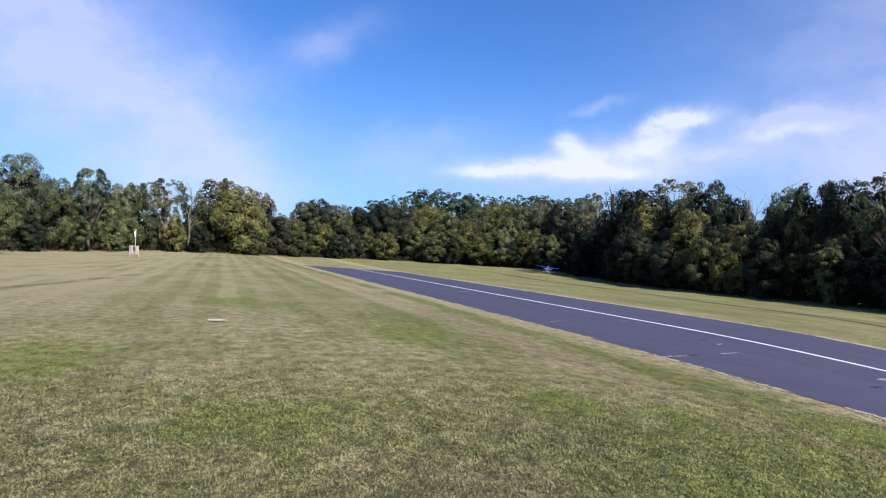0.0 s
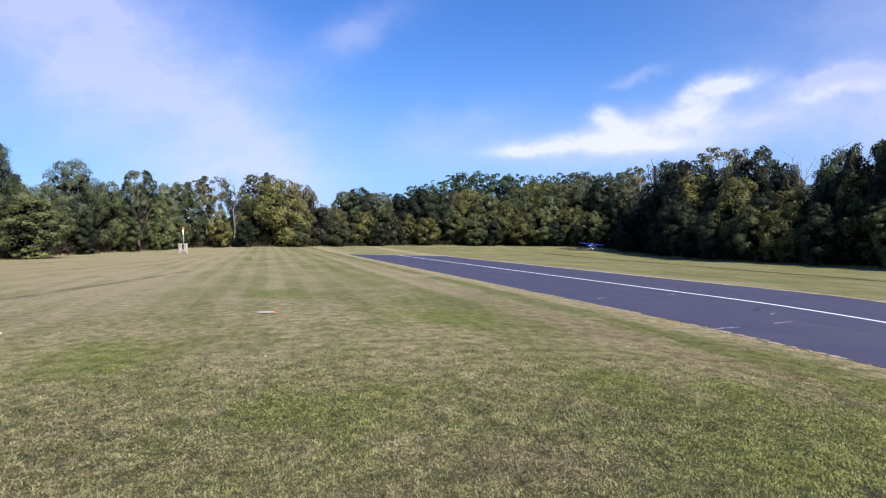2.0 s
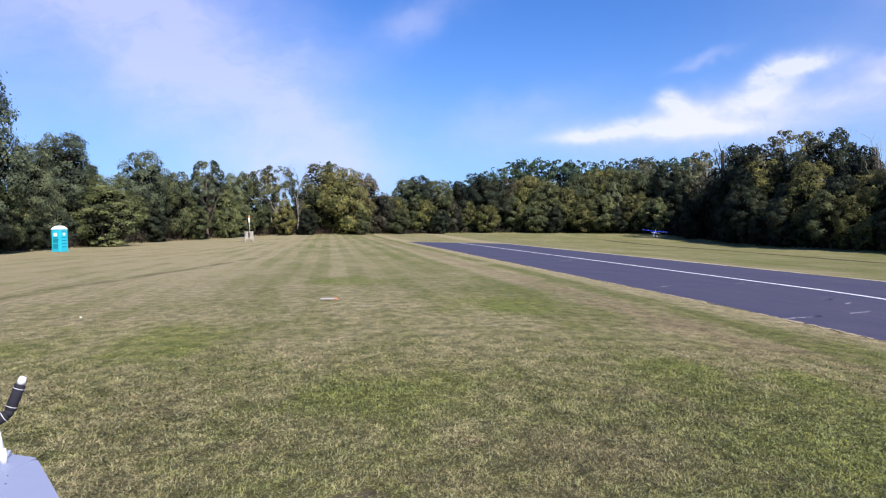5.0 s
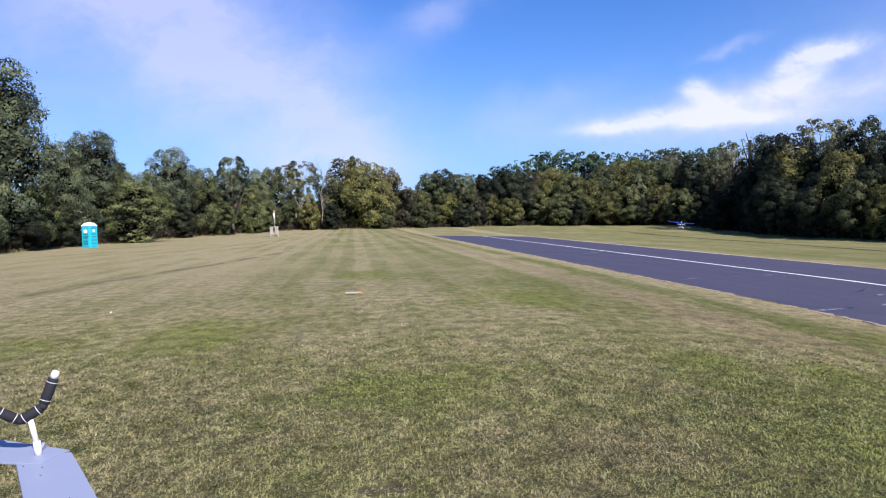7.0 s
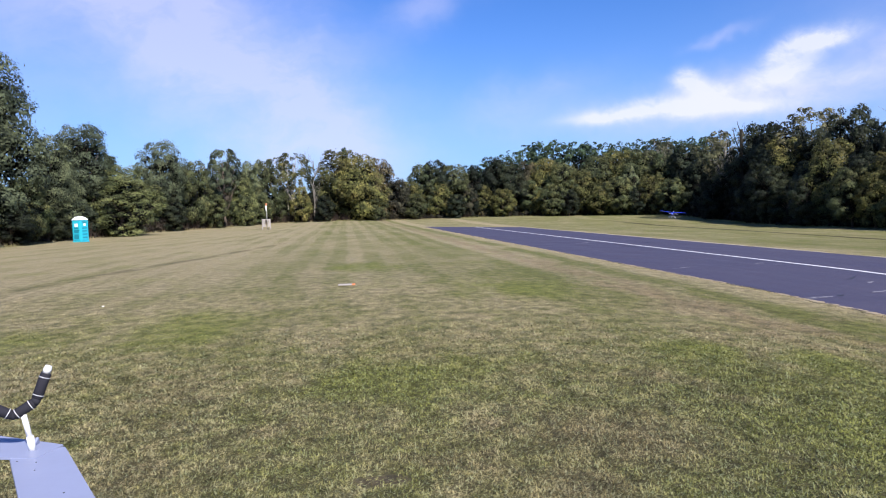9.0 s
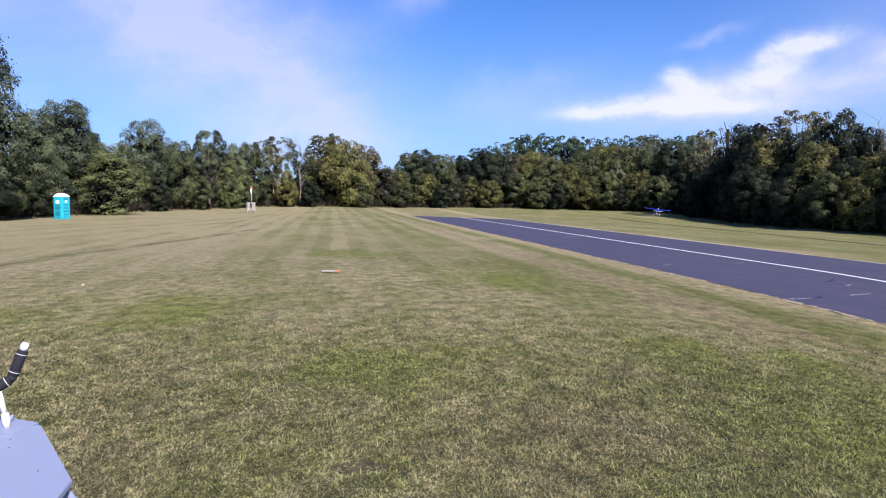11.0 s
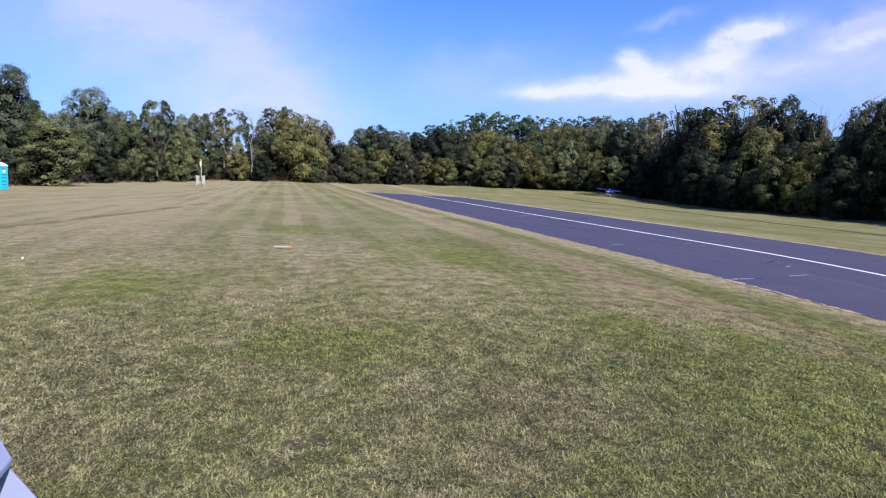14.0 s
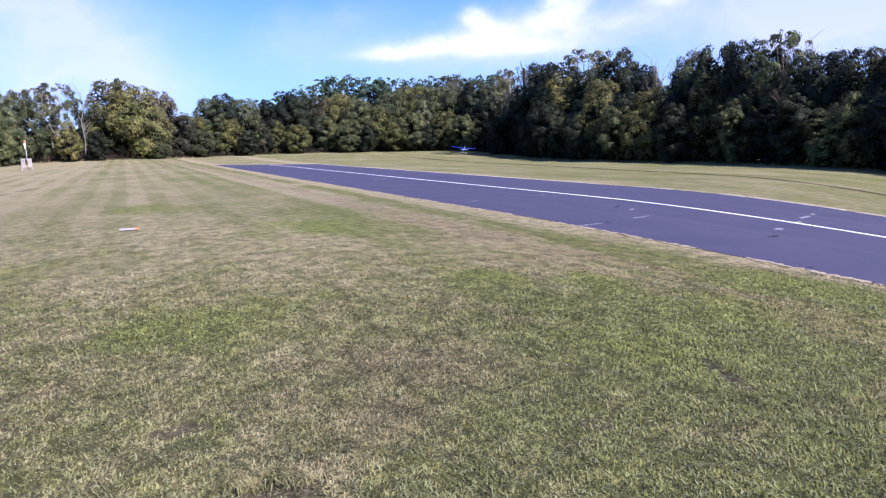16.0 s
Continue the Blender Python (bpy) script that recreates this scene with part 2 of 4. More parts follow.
    for px, py, rx, ry, darkness in BARE:
        dist = n.v("LENGTH", n.v("DIVIDE", n.v("SUBTRACT", flat, (px, py, 0)), (rx, ry, 1)))
        dist = n.m("ADD", dist, n.m("MULTIPLY", n.m("SUBTRACT", small, 0.5), 1.4))
        here = n.ease(dist, 1.1, 0.5)
        soil = n.m("MAXIMUM", soil, here)
        groove = n.m("MAXIMUM", groove, n.m("MULTIPLY", here, darkness))
    if not blade:
        crumbs = n.noise(flat, 22.0, 3.0, 0.7)
        earth = n.mix(crumbs, (0.10, 0.072, 0.050), (0.225, 0.172, 0.128))
        col_ = n.mix(n.m("MULTIPLY", soil, 0.9), col_, earth)
        col_ = n.mix(n.m("MULTIPLY", groove, 0.9), col_, (0.075, 0.058, 0.038))
    # light tufts and shaded hollows in colour, a hand's width across, coarser ones further out
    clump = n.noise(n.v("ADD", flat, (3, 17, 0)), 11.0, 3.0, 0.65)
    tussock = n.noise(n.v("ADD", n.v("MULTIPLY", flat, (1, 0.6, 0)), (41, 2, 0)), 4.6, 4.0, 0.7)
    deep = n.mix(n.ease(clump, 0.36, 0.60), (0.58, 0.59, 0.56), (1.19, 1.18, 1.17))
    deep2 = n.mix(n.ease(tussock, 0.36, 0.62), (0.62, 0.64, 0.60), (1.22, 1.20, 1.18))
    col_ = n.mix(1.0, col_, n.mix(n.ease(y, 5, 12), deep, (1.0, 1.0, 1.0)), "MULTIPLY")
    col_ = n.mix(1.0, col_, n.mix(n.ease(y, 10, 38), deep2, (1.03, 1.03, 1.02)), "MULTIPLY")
    return col_, small, flat


TURF_GREEN, TURF_STRAW, TURF_LUSH = (0.170, 0.178, 0.056), (0.400, 0.336, 0.198), (0.226, 0.250, 0.056)
GREEN_SPOTS = ((0.6, 7.2, 1.1, 0.22), (3.9, 4.4, 1.0, 0.22), (4.15, 7.75, 0.7, 0.22), (-2.7, 11.4, 1.8, 0.12), (-5.6, 10.5, 1.6, 0.08), (5.2, 7.0, 1.0, 0.2), (7.4, 6.2, 1.3, 0.3), (5.6, 5.2, 1.0, 0.25), (0.4, 22.0, 1.8, 0.15), (6.3, 3.6, 1.6, 0.3), (3.4, 15.0, 2.0, 0.12))
BROWN_SPOTS = ((1.9, 4.9, 1.0), (1.35, 4.0, 0.6), (6.0, 11.6, 1.2))
# centre, half sizes and darkness of places where the soil shows
BARE = ((0.40, 3.28, 0.36, 0.16, 0.0), (0.15, 4.4, 0.22, 0.12, 0.0), (-1.7, 2.4, 0.7, 0.5, 0.0), (-0.55, 3.1, 0.22, 0.16, 0.2), (2.38, 3.28, 0.12, 0.12, 0.2),
        (3.86, 3.88, 0.06, 0.12, 1.0), (3.79, 3.71, 0.07, 0.13, 1.0), (3.72, 3.53, 0.08, 0.13, 0.7), (3.65, 3.36, 0.08, 0.12, 0.4))

M = {}
mat, n = material("turf")
pos = n.node("ShaderNodeNewGeometry").outputs["Position"]
c, small, flat = turf_colour(n, pos)
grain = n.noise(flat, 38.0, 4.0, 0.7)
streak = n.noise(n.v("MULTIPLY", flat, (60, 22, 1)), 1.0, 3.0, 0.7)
# dark grain puts the shaded gaps between blades into the colour
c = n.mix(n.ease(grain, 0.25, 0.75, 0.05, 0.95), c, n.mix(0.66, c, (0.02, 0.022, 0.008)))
c = n.mix(n.ease(streak, 0.55, 0.8, 0.0, 0.35), c, (0.31, 0.29, 0.16))
# darker within 10 m: shade under the standing blades, painted in
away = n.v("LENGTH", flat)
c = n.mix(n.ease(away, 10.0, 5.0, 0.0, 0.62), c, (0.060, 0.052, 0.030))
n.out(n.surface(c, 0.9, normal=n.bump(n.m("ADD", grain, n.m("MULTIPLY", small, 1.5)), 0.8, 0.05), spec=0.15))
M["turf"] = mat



def blade_stuff(key, name, spread):
    """Grass blades in the turf's own colours; spread: how far single blades differ, pale, dead or dark as a shaded gap.
    """
    mat_, n_ = material(name)
    geo = n_.node("ShaderNodeNewGeometry")
    c_, _, _ = turf_colour(n_, geo.outputs["Position"], True)
    rnd = geo.outputs["Random Per Island"]
    other = n_.m("FRACT", n_.m("MULTIPLY", rnd, 61.7))
    pale = n_.mix(other, (0.270, 0.345, 0.196), (0.355, 0.345, 0.222))
    c_ = n_.mix(n_.ease(rnd, 0.50, 0.95, 0.0, 0.42 * spread), c_, pale)
    # darkest blades put the shade of gaps into colour, browner ones are dead
    c_ = n_.mix(n_.ease(rnd, 0.34, 0.06, 0.0, 0.80 * spread), c_, n_.mix(other, (0.020, 0.028, 0.010), (0.050, 0.038, 0.020)))
    mx = n_.node("ShaderNodeMixShader")
    mx.inputs[0].default_value = 0.22
    tl = n_.node("ShaderNodeBsdfTranslucent")
    n_.put(tl.inputs[0], c_)
    n_.t.links.new(n_.surface(c_, 0.8, spec=0.12), mx.inputs[1])
    n_.t.links.new(tl.outputs[0], mx.inputs[2])
    n_.out(mx.outputs[0])
    M[key] = mat_


blade_stuff("blades", "grass_blades", 1.0)
blade_stuff("blades_even", "grass_blades_even", 0.25)

mat, n = material("asphalt")
pos = n.node("ShaderNodeNewGeometry").outputs["Position"]
agg = n.noise(pos, 90.0, 3.0, 0.7)
blot = n.noise(pos, 0.5, 5.0, 0.6)
lane = n.noise(n.v("MULTIPLY", pos, (1.6, 0.05, 0)), 1.0, 3.0, 0.6)
c = n.mix(blot, (0.034, 0.032, 0.060), (0.054, 0.050, 0.088))
c = n.mix(n.ease(lane, 0.45, 0.75, 0.0, 0.5), c, (0.068, 0.065, 0.096))
c = n.mix(n.ease(agg, 0.5, 0.8, 0.0, 0.5), c, (0.10, 0.097, 0.12))
n.out(n.surface(c, n.ease(blot, 0.3, 0.7, 0.72, 0.88), normal=n.bump(agg, 0.5, 0.006), spec=0.35))
M["asphalt"] = mat


def plain(name, rgb, rough=0.6, metal=0.0, vary=0.12, scale=6.0, relief=0.0, spec=0.5):
    mat_, n_ = material(name)
    co = n_.node("ShaderNodeTexCoord").outputs["Object"]
    a = n_.noise(co, scale, 4.0, 0.6)
    b = n_.noise(co, scale * 9, 3.0, 0.6)
    dark = tuple(v * (1 - 2.2 * vary) for v in rgb)
    light = tuple(min(1.0, v * (1 + vary)) for v in rgb)
    c_ = n_.mix(n_.m("ADD", n_.m("MULTIPLY", a, 0.65), n_.m("MULTIPLY", b, 0.35)), dark, light)
    nor = n_.bump(b, 0.4, relief) if relief else None
    n_.out(n_.surface(c_, rough, metal, nor, spec))
    M[name] = mat_
    return mat_


def leafy(name, rgb, turn):
    """Foliage: single leaves differ a little, sprays lean to a second tone, clumps carry painted light and shade, each
    tree has its own strength; some light comes through.
    """
    mat_, n_ = material(name)
    geo = n_.node("ShaderNodeNewGeometry")
    own = n_.node("ShaderNodeObjectInfo").outputs["Random"]
    rnd = geo.outputs["Random Per Island"]
    where = n_.node("ShaderNodeTexCoord").outputs["Object"]
    c_ = n_.mix(n_.ease(n_.noise(where, 0.38, 3.0, 0.6), 0.42, 0.66, 0.0, 0.8), rgb, turn)
    c_ = n_.mix(n_.m("MULTIPLY", n_.m("FRACT", n_.m("MULTIPLY", own, 37.3)), 0.35), c_, turn)
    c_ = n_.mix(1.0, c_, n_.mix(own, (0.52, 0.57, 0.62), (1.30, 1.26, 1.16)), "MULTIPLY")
    # lit and shaded clumps, multiplied into the colour by noise
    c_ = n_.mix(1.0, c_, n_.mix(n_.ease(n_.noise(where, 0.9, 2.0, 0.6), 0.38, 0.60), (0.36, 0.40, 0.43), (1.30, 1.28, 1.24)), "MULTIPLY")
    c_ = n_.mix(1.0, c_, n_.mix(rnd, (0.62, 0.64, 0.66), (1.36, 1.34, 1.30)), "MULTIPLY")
    mx = n_.node("ShaderNodeMixShader")
    mx.inputs[0].default_value = 0.06
    tl = n_.node("ShaderNodeBsdfTranslucent")
    n_.put(tl.inputs[0], c_)
    n_.t.links.new(n_.surface(c_, 0.62, spec=0.14), mx.inputs[1])
    n_.t.links.new(tl.outputs[0], mx.inputs[2])
    n_.out(mx.outputs[0])
    M[name] = mat_


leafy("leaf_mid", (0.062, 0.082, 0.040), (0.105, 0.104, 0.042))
# dark green leaves, darkened further to carry the right wood's shade
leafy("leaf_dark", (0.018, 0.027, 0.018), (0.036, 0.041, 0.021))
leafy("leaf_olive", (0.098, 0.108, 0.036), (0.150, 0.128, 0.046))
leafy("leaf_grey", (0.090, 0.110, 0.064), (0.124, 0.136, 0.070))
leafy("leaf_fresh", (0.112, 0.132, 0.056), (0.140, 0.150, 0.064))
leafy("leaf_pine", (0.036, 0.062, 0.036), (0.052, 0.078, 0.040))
# near black: the shade deep in the woods is in this colour
leafy("leaf_deep_shade", (0.012, 0.017, 0.011), (0.018, 0.022, 0.013))
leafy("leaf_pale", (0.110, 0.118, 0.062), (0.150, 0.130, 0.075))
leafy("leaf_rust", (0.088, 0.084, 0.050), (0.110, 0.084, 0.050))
# brush at the trees' foot: dark stems and the shade there in one colour
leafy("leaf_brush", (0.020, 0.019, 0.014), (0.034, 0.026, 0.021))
# brush darker still, its shade painted into the leaves
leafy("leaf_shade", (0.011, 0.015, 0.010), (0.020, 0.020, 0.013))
# near-black filling that puts the shade inside the crowns into colour
plain("shade_core", (0.009, 0.010, 0.008), 0.95, vary=0.3, scale=2.0, spec=0.1)
plain("canes", (0.050, 0.036, 0.028), 0.95, vary=0.35, scale=1.2, spec=0.1)
plain("bark_ivy", (0.028, 0.026, 0.020), 0.95, vary=0.3, scale=3.0, relief=0.03, spec=0.1)
plain("bark", (0.15, 0.12, 0.095), 0.9, vary=0.3, scale=3.0, relief=0.02, spec=0.2)
plain("bark_pale", (0.42, 0.38, 0.32), 0.85, vary=0.25, scale=2.0, relief=0.01, spec=0.2)
plain("bark_dead", (0.25, 0.23, 0.20), 0.9, vary=0.25, scale=3.0, relief=0.01, spec=0.2)

# ---------------------------------------------------------------- mesh helpers


def mesh_of(name, verts, faces, mats, smooth=False, index=None):
    me = bpy.data.meshes.new(name)
    me.from_pydata([tuple(v) for v in verts], [], [tuple(f) for f in faces])
    for m_ in (mats if isinstance(mats, (list, tuple)) else [mats]):
        me.materials.append(m_)
    if smooth:
        me.polygons.foreach_set("use_smooth", [True] * len(me.polygons))
    me.update()
    return me


def soup(name, verts, sides, mat_, inner=None, mat_in=None):
    """A mesh of loose faces with the same number of corners; verts in order, numpy. inner: more faces, of a second material."""
    first = len(verts) // sides
    if inner is not None:
        verts = np.concatenate([verts, inner])
    me = bpy.data.meshes.new(name)
    count = len(verts) // sides
    me.vertices.add(len(verts))
    me.vertices.foreach_set("co", np.asarray(verts, np.float32).ravel())
    me.loops.add(len(verts))
    me.loops.foreach_set("vertex_index", np.arange(len(verts), dtype=np.int32))
    me.polygons.add(count)
    me.polygons.foreach_set("loop_start", np.arange(0, len(verts), sides, dtype=np.int32))
    me.materials.append(mat_)
    if inner is not None:
        me.materials.append(mat_in)
        me.polygons.foreach_set("material_index", (np.arange(count) >= first).astype(np.int32))
    me.update(calc_edges=True)
    return me


def part(name, data, mat_, parent, label=""):
    """One mesh object, from a bmesh or a mesh, under a thing or a part."""
    if isinstance(data, bmesh.types.BMesh):
        me = bpy.data.meshes.new(name)
        data.to_mesh(me)
        data.free()
        if mat_:
            me.materials.append(mat_)
        data = me
    ob = new(name, data)
    if parent is not None:
        ob.parent = parent
    if label:
        tagged(ob, label)
    return ob


def box(sx, sy, sz, at=(0, 0, 0), bevel=0.0, turn=None):
    bm = bmesh.new()
    bmesh.ops.create_cube(bm, size=1.0, matrix=Matrix.Diagonal((sx, sy, sz, 1)))
    if bevel:
        bmesh.ops.bevel(bm, geom=list(bm.edges), offset=bevel, segments=2, affect="EDGES", profile=0.6)
    if turn is not None:
        bmesh.ops.transform(bm, matrix=turn, verts=bm.verts)
    bmesh.ops.translate(bm, vec=at, verts=bm.verts)
    return bm


def slab(points, z0, z1, bevel=0.0):
    """A plate from its outline (counter-clockwise), with thickness."""
    bm = bmesh.new()
    top = [bm.verts.new((x, y, z1)) for x, y in points]
    low = [bm.verts.new((x, y, z0)) for x, y in points]
    bm.faces.new(top)
    bm.faces.new(low[::-1])
    k = len(points)
    for i in range(k):
        bm.faces.new((low[i], low[(i + 1) % k], top[(i + 1) % k], top[i]))
    if bevel:
        bmesh.ops.bevel(bm, geom=[e for e in bm.edges if abs(e.verts[0].co.z - e.verts[1].co.z) < 1e-6], offset=bevel, segments=2, affect="EDGES")
    return bm


def tube(path, radii, sides=8, cap=True):
    """Vertices and faces of a round tube along points."""
    verts, faces = [], []
    k = len(path)
    for i, (p, r) in enumerate(zip(path, radii)):
        p = Vector(p)
        d_ = (Vector(path[min(i + 1, k - 1)]) - Vector(path[max(i - 1, 0)])).normalized()
        a = d_.orthogonal().normalized()
        if abs(d_.z) < 0.95:
            a = d_.cross(Vector((0, 0, 1))).normalized()
        b = d_.cross(a)
        for j in range(sides):
            t_ = 2 * math.pi * j / sides
            verts.append(p + (a * math.cos(t_) + b * math.sin(t_)) * r)
    for i in range(k - 1):
        for j in range(sides):
            q = (j + 1) % sides
            faces.append((i * sides + j, i * sides + q, (i + 1) * sides + q, (i + 1) * sides + j))
    if cap:
        faces.append(tuple(range(sides))[::-1])
        faces.append(tuple(range((k - 1) * sides, k * sides)))
    return verts, faces


def tubes(list_of, sides=7):
    verts, faces = [], []
    for path, radii in list_of:
        v_, f_ = tube(path, radii, sides)
        o = len(verts)
        verts += v_
        faces += [tuple(i + o for i in f) for f in f_]
    return verts, faces


# ---------------------------------------------------------------- ground


def graded(lo, hi, fine_lo, fine_hi, step, grow=1.22):
    xs = list(np.arange(fine_lo, fine_hi + 1e-6, step))
    d_, x = step, fine_hi
    while x < hi:
        d_ *= grow
        x += d_
        xs.append(min(x, hi))
    d_, x = step, fine_lo
    while x > lo:
        d_ *= grow
        x -= d_
        xs.insert(0, max(x, lo))
    return np.array(xs)


gx, gy = graded(-3000, 3000, -60, 75, 1.5), graded(-3000, 3000, -20, 170, 1.5)
GX, GY = np.meshgrid(gx, gy)
# the strip lies in a shallow bed
GZ = land(GX, GY) - 0.05 * ((GX > RWY_X0 + 1.6) & (GX < RWY_X1 - 1.6) & (GY < RWY_Y1 - 2.0))
nx, ny = len(gx), len(gy)
quads = [(j * nx + i, j * nx + i + 1, (j + 1) * nx + i + 1, (j + 1) * nx + i) for j in range(ny - 1) for i in range(nx - 1)]
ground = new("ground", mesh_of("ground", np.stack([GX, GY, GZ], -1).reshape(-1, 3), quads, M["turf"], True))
tagged(ground, "mown field of patchy green and straw-dry turf with mowing stripes", "grass field", kind="structure")

# ---------------------------------------------------------------- runway
plain("line_paint", (0.60, 0.60, 0.61), 0.7, vary=0.10, scale=1.5)
plain("scuff", (0.22, 0.215, 0.25), 0.85, vary=0.3, scale=4.0)
plain("tar", (0.018, 0.018, 0.022), 0.5, vary=0.2)
rng = np.random.default_rng(5)


def ragged_strip(x0, x1, y0, y1, step, wobble, lift, thick):
    """A long plate whose two sides waver a little, lying on the ground's slope."""
    ys = np.arange(y0, y1 + 1e-6, step)
    rows = []
    for i, y in enumerate(ys):
        a = x0 + wobble * (rng.random() - 0.5) * 2
        b = x1 + wobble * (rng.random() - 0.5) * 2
        rows.append((a, b, y))
    verts, faces = [], []
    cols = max(2, int((x1 - x0) / 0.6) + 1)
    for a, b, y in rows:
        xs = np.linspace(a, b, cols)
        zs = land(xs, np.full(cols, y)) + lift
        verts += [(x, y, z) for x, z in zip(xs, zs)] + [(x, y, z - thick) for x, z in ((xs[0], zs[0]), (xs[-1], zs[-1]))]
    k, w_ = len(rows), cols + 2
    for i in range(k - 1):
        o, q = w_ * i, w_ * (i + 1)
        faces += [(o + j, o + j + 1, q + j + 1, q + j) for j in range(cols - 1)]
        faces += [(o + cols, o, q, q + cols), (o + cols - 1, o + cols + 1, q + cols + 1, q + cols - 1)]
    for o in (0, w_ * (k - 1)):
        faces.append((o + cols,) + tuple(range(o, o + cols)) + (o + cols + 1,))
    return verts, faces


v_, f_ = ragged_strip(RWY_X0, RWY_X1, RWY_Y0, RWY_Y1, 0.3, 0.05, 0.008, 0.06)
runway = new("runway", mesh_of("runway", v_, f_, M["asphalt"]))
tagged(runway, "long dark blue-grey asphalt model-aircraft runway with ragged grass edges", "runway", kind="structure")
v_, f_ = ragged_strip(RWY_LINE - 0.11, RWY_LINE + 0.11, RWY_Y0, RWY_Y1 - 0.6, 0.7, 0.008, 0.014, 0.004)
part("centre_line", mesh_of("centre_line", v_, f_, M["line_paint"]), None, runway, "worn white painted line along the middle")


def smear(name, x, y, length, width, turn, mat_, label):
    """A thin scuff lying on the asphalt, with uneven sides."""
    k = 9
    ca, sa = math.cos(radians(turn)), math.sin(radians(turn))
    verts, faces = [], []
    for i in range(k):
        u = (i / (k - 1) - 0.5) * length
        h_ = width * (0.25 + 0.75 * rng.random()) * (0.35 + math.sin(math.pi * (i + 0.6) / k)) * 0.5
        o = (rng.random() - 0.5) * width * 0.6
        for s_ in (-1, 1):
            px, py = x + u * ca - (o + s_ * h_) * sa, y + u * sa + (o + s_ * h_) * ca
            verts.append((px, py, landz(px, py) + 0.0125))
    for i in range(k - 1):
        faces.append((2 * i, 2 * i + 2, 2 * i + 3, 2 * i + 1))
    part(name, mesh_of(name, verts, faces, mat_), None, runway, label)


for x, y, ln, wd, tn in (
        (8.84, 12.48, 0.44, 0.10, 32), (9.21, 12.60, 0.53, 0.10, 25), (11.27, 13.61, 1.14, 0.09, 29), (12.39, 15.36, 0.59, 0.10, 42),
        (12.79, 10.95, 0.53, 0.16, 28), (14.68, 12.06, 0.81, 0.18, 29), (16.05, 12.96, 1.10, 0.16, 32), (17.11, 13.58, 0.73, 0.14, 30),
        (9.72, 19.62, 1.11, 0.08, 38), (11.62, 20.45, 0.22, 0.10, -30), (13.21, 21.33, 0.67, 0.12, 38), (13.52, 20.84, 0.24, 0.12, -38),
        (12.93, 37.22, 3.16, 0.12, 53)):
    smear("scuff_mark", x, y, ln, wd, tn, M["scuff"], "pale scrape on the asphalt")
for x, y, ln, wd, tn in (
        # the long mark near y 33 is the aircraft's cast shadow, painted on
        (11.51, 9.98, 0.44, 0.16, 21), (12.68, 16.38, 1.03, 0.10, 45), (9.71, 12.86, 0.25, 0.12, 37), (13.71, 32.94, 1.40, 0.25, 39),
        (14.47, 33.28, 0.49, 0.12, -26), (15.00, 20.87, 0.11, 0.12, -15), (8.86, 7.02, 0.13, 0.08, 13)):
    smear("tar_shadow_spot", x, y, ln, wd, tn, M["tar"], "dark tar spot or painted aircraft shadow")

# pale crumbled stone shows along both rims of the asphalt, more on the far one
plain("dry_soil", (0.37, 0.305, 0.21), 0.95, vary=0.3, scale=9.0, relief=0.006, spec=0.1)
plain("crumbled_stone", (0.46, 0.41, 0.33), 0.95, vary=0.25, scale=9.0, relief=0.006, spec=0.15)
y = -12.0
while y < 76:
    ln = 1.2 + 4.5 * rng.random()
    v_, f_ = ragged_strip(RWY_X1 - 0.02, RWY_X1 + 0.16 + 0.16 * rng.random(), y, y + ln, 0.25, 0.05, 0.016, 0.04)
    part("stone_edge", mesh_of("stone_edge", v_, f_, M["crumbled_stone"]), None, runway, "pale crumbled stone along the rim")
    y += ln + (0.3 + 3.0 * rng.random() if rng.random() < 0.6 else 0.1)
y = -6.0
while y < 76:
    ln = 1.5 + 4.0 * rng.random()
    v_, f_ = ragged_strip(RWY_X0 - 0.07, RWY_X0 + 0.02, y, y + ln, 0.09, 0.075, 0.0105, 0.03)
    part("soil_edge", mesh_of("soil_edge", v_, f_, M["dry_soil"]), None, runway, "dry tan soil along the rim")
    y += ln + 0.3 + 2.2 * rng.random()

# ---------------------------------------------------------------- trees


def wobble_path(rg, a, b, k, amount):
    a, b = Vector(a), Vector(b)
    pts = []
    for i in range(k):
        u = i / (k - 1)
        o = Vector((rg.normal(), rg.normal(), 0.3 * rg.normal())) * amount * math.sin(math.pi * u)
        pts.append(a.lerp(b, u) + o)
    return pts


def crown_width(shape, u):
    """How wide the crown is at a share u of its height."""
    if shape == "cone":
        return (1 - u) ** 0.75 * 0.95 + 0.08
    if shape == "spire":
        return (0.66 + 0.34 * math.sin(math.pi * u)) * (1 - u ** 2.2) + 0.08
    if shape == "high":
        return math.sin(math.pi * (0.16 + 0.74 * u)) ** 0.8
    return (0.50 + 0.50 * min(1.0, u / 0.42) ** 0.8) * math.sin(math.pi * (0.34 + 0.56 * u)) ** 0.62


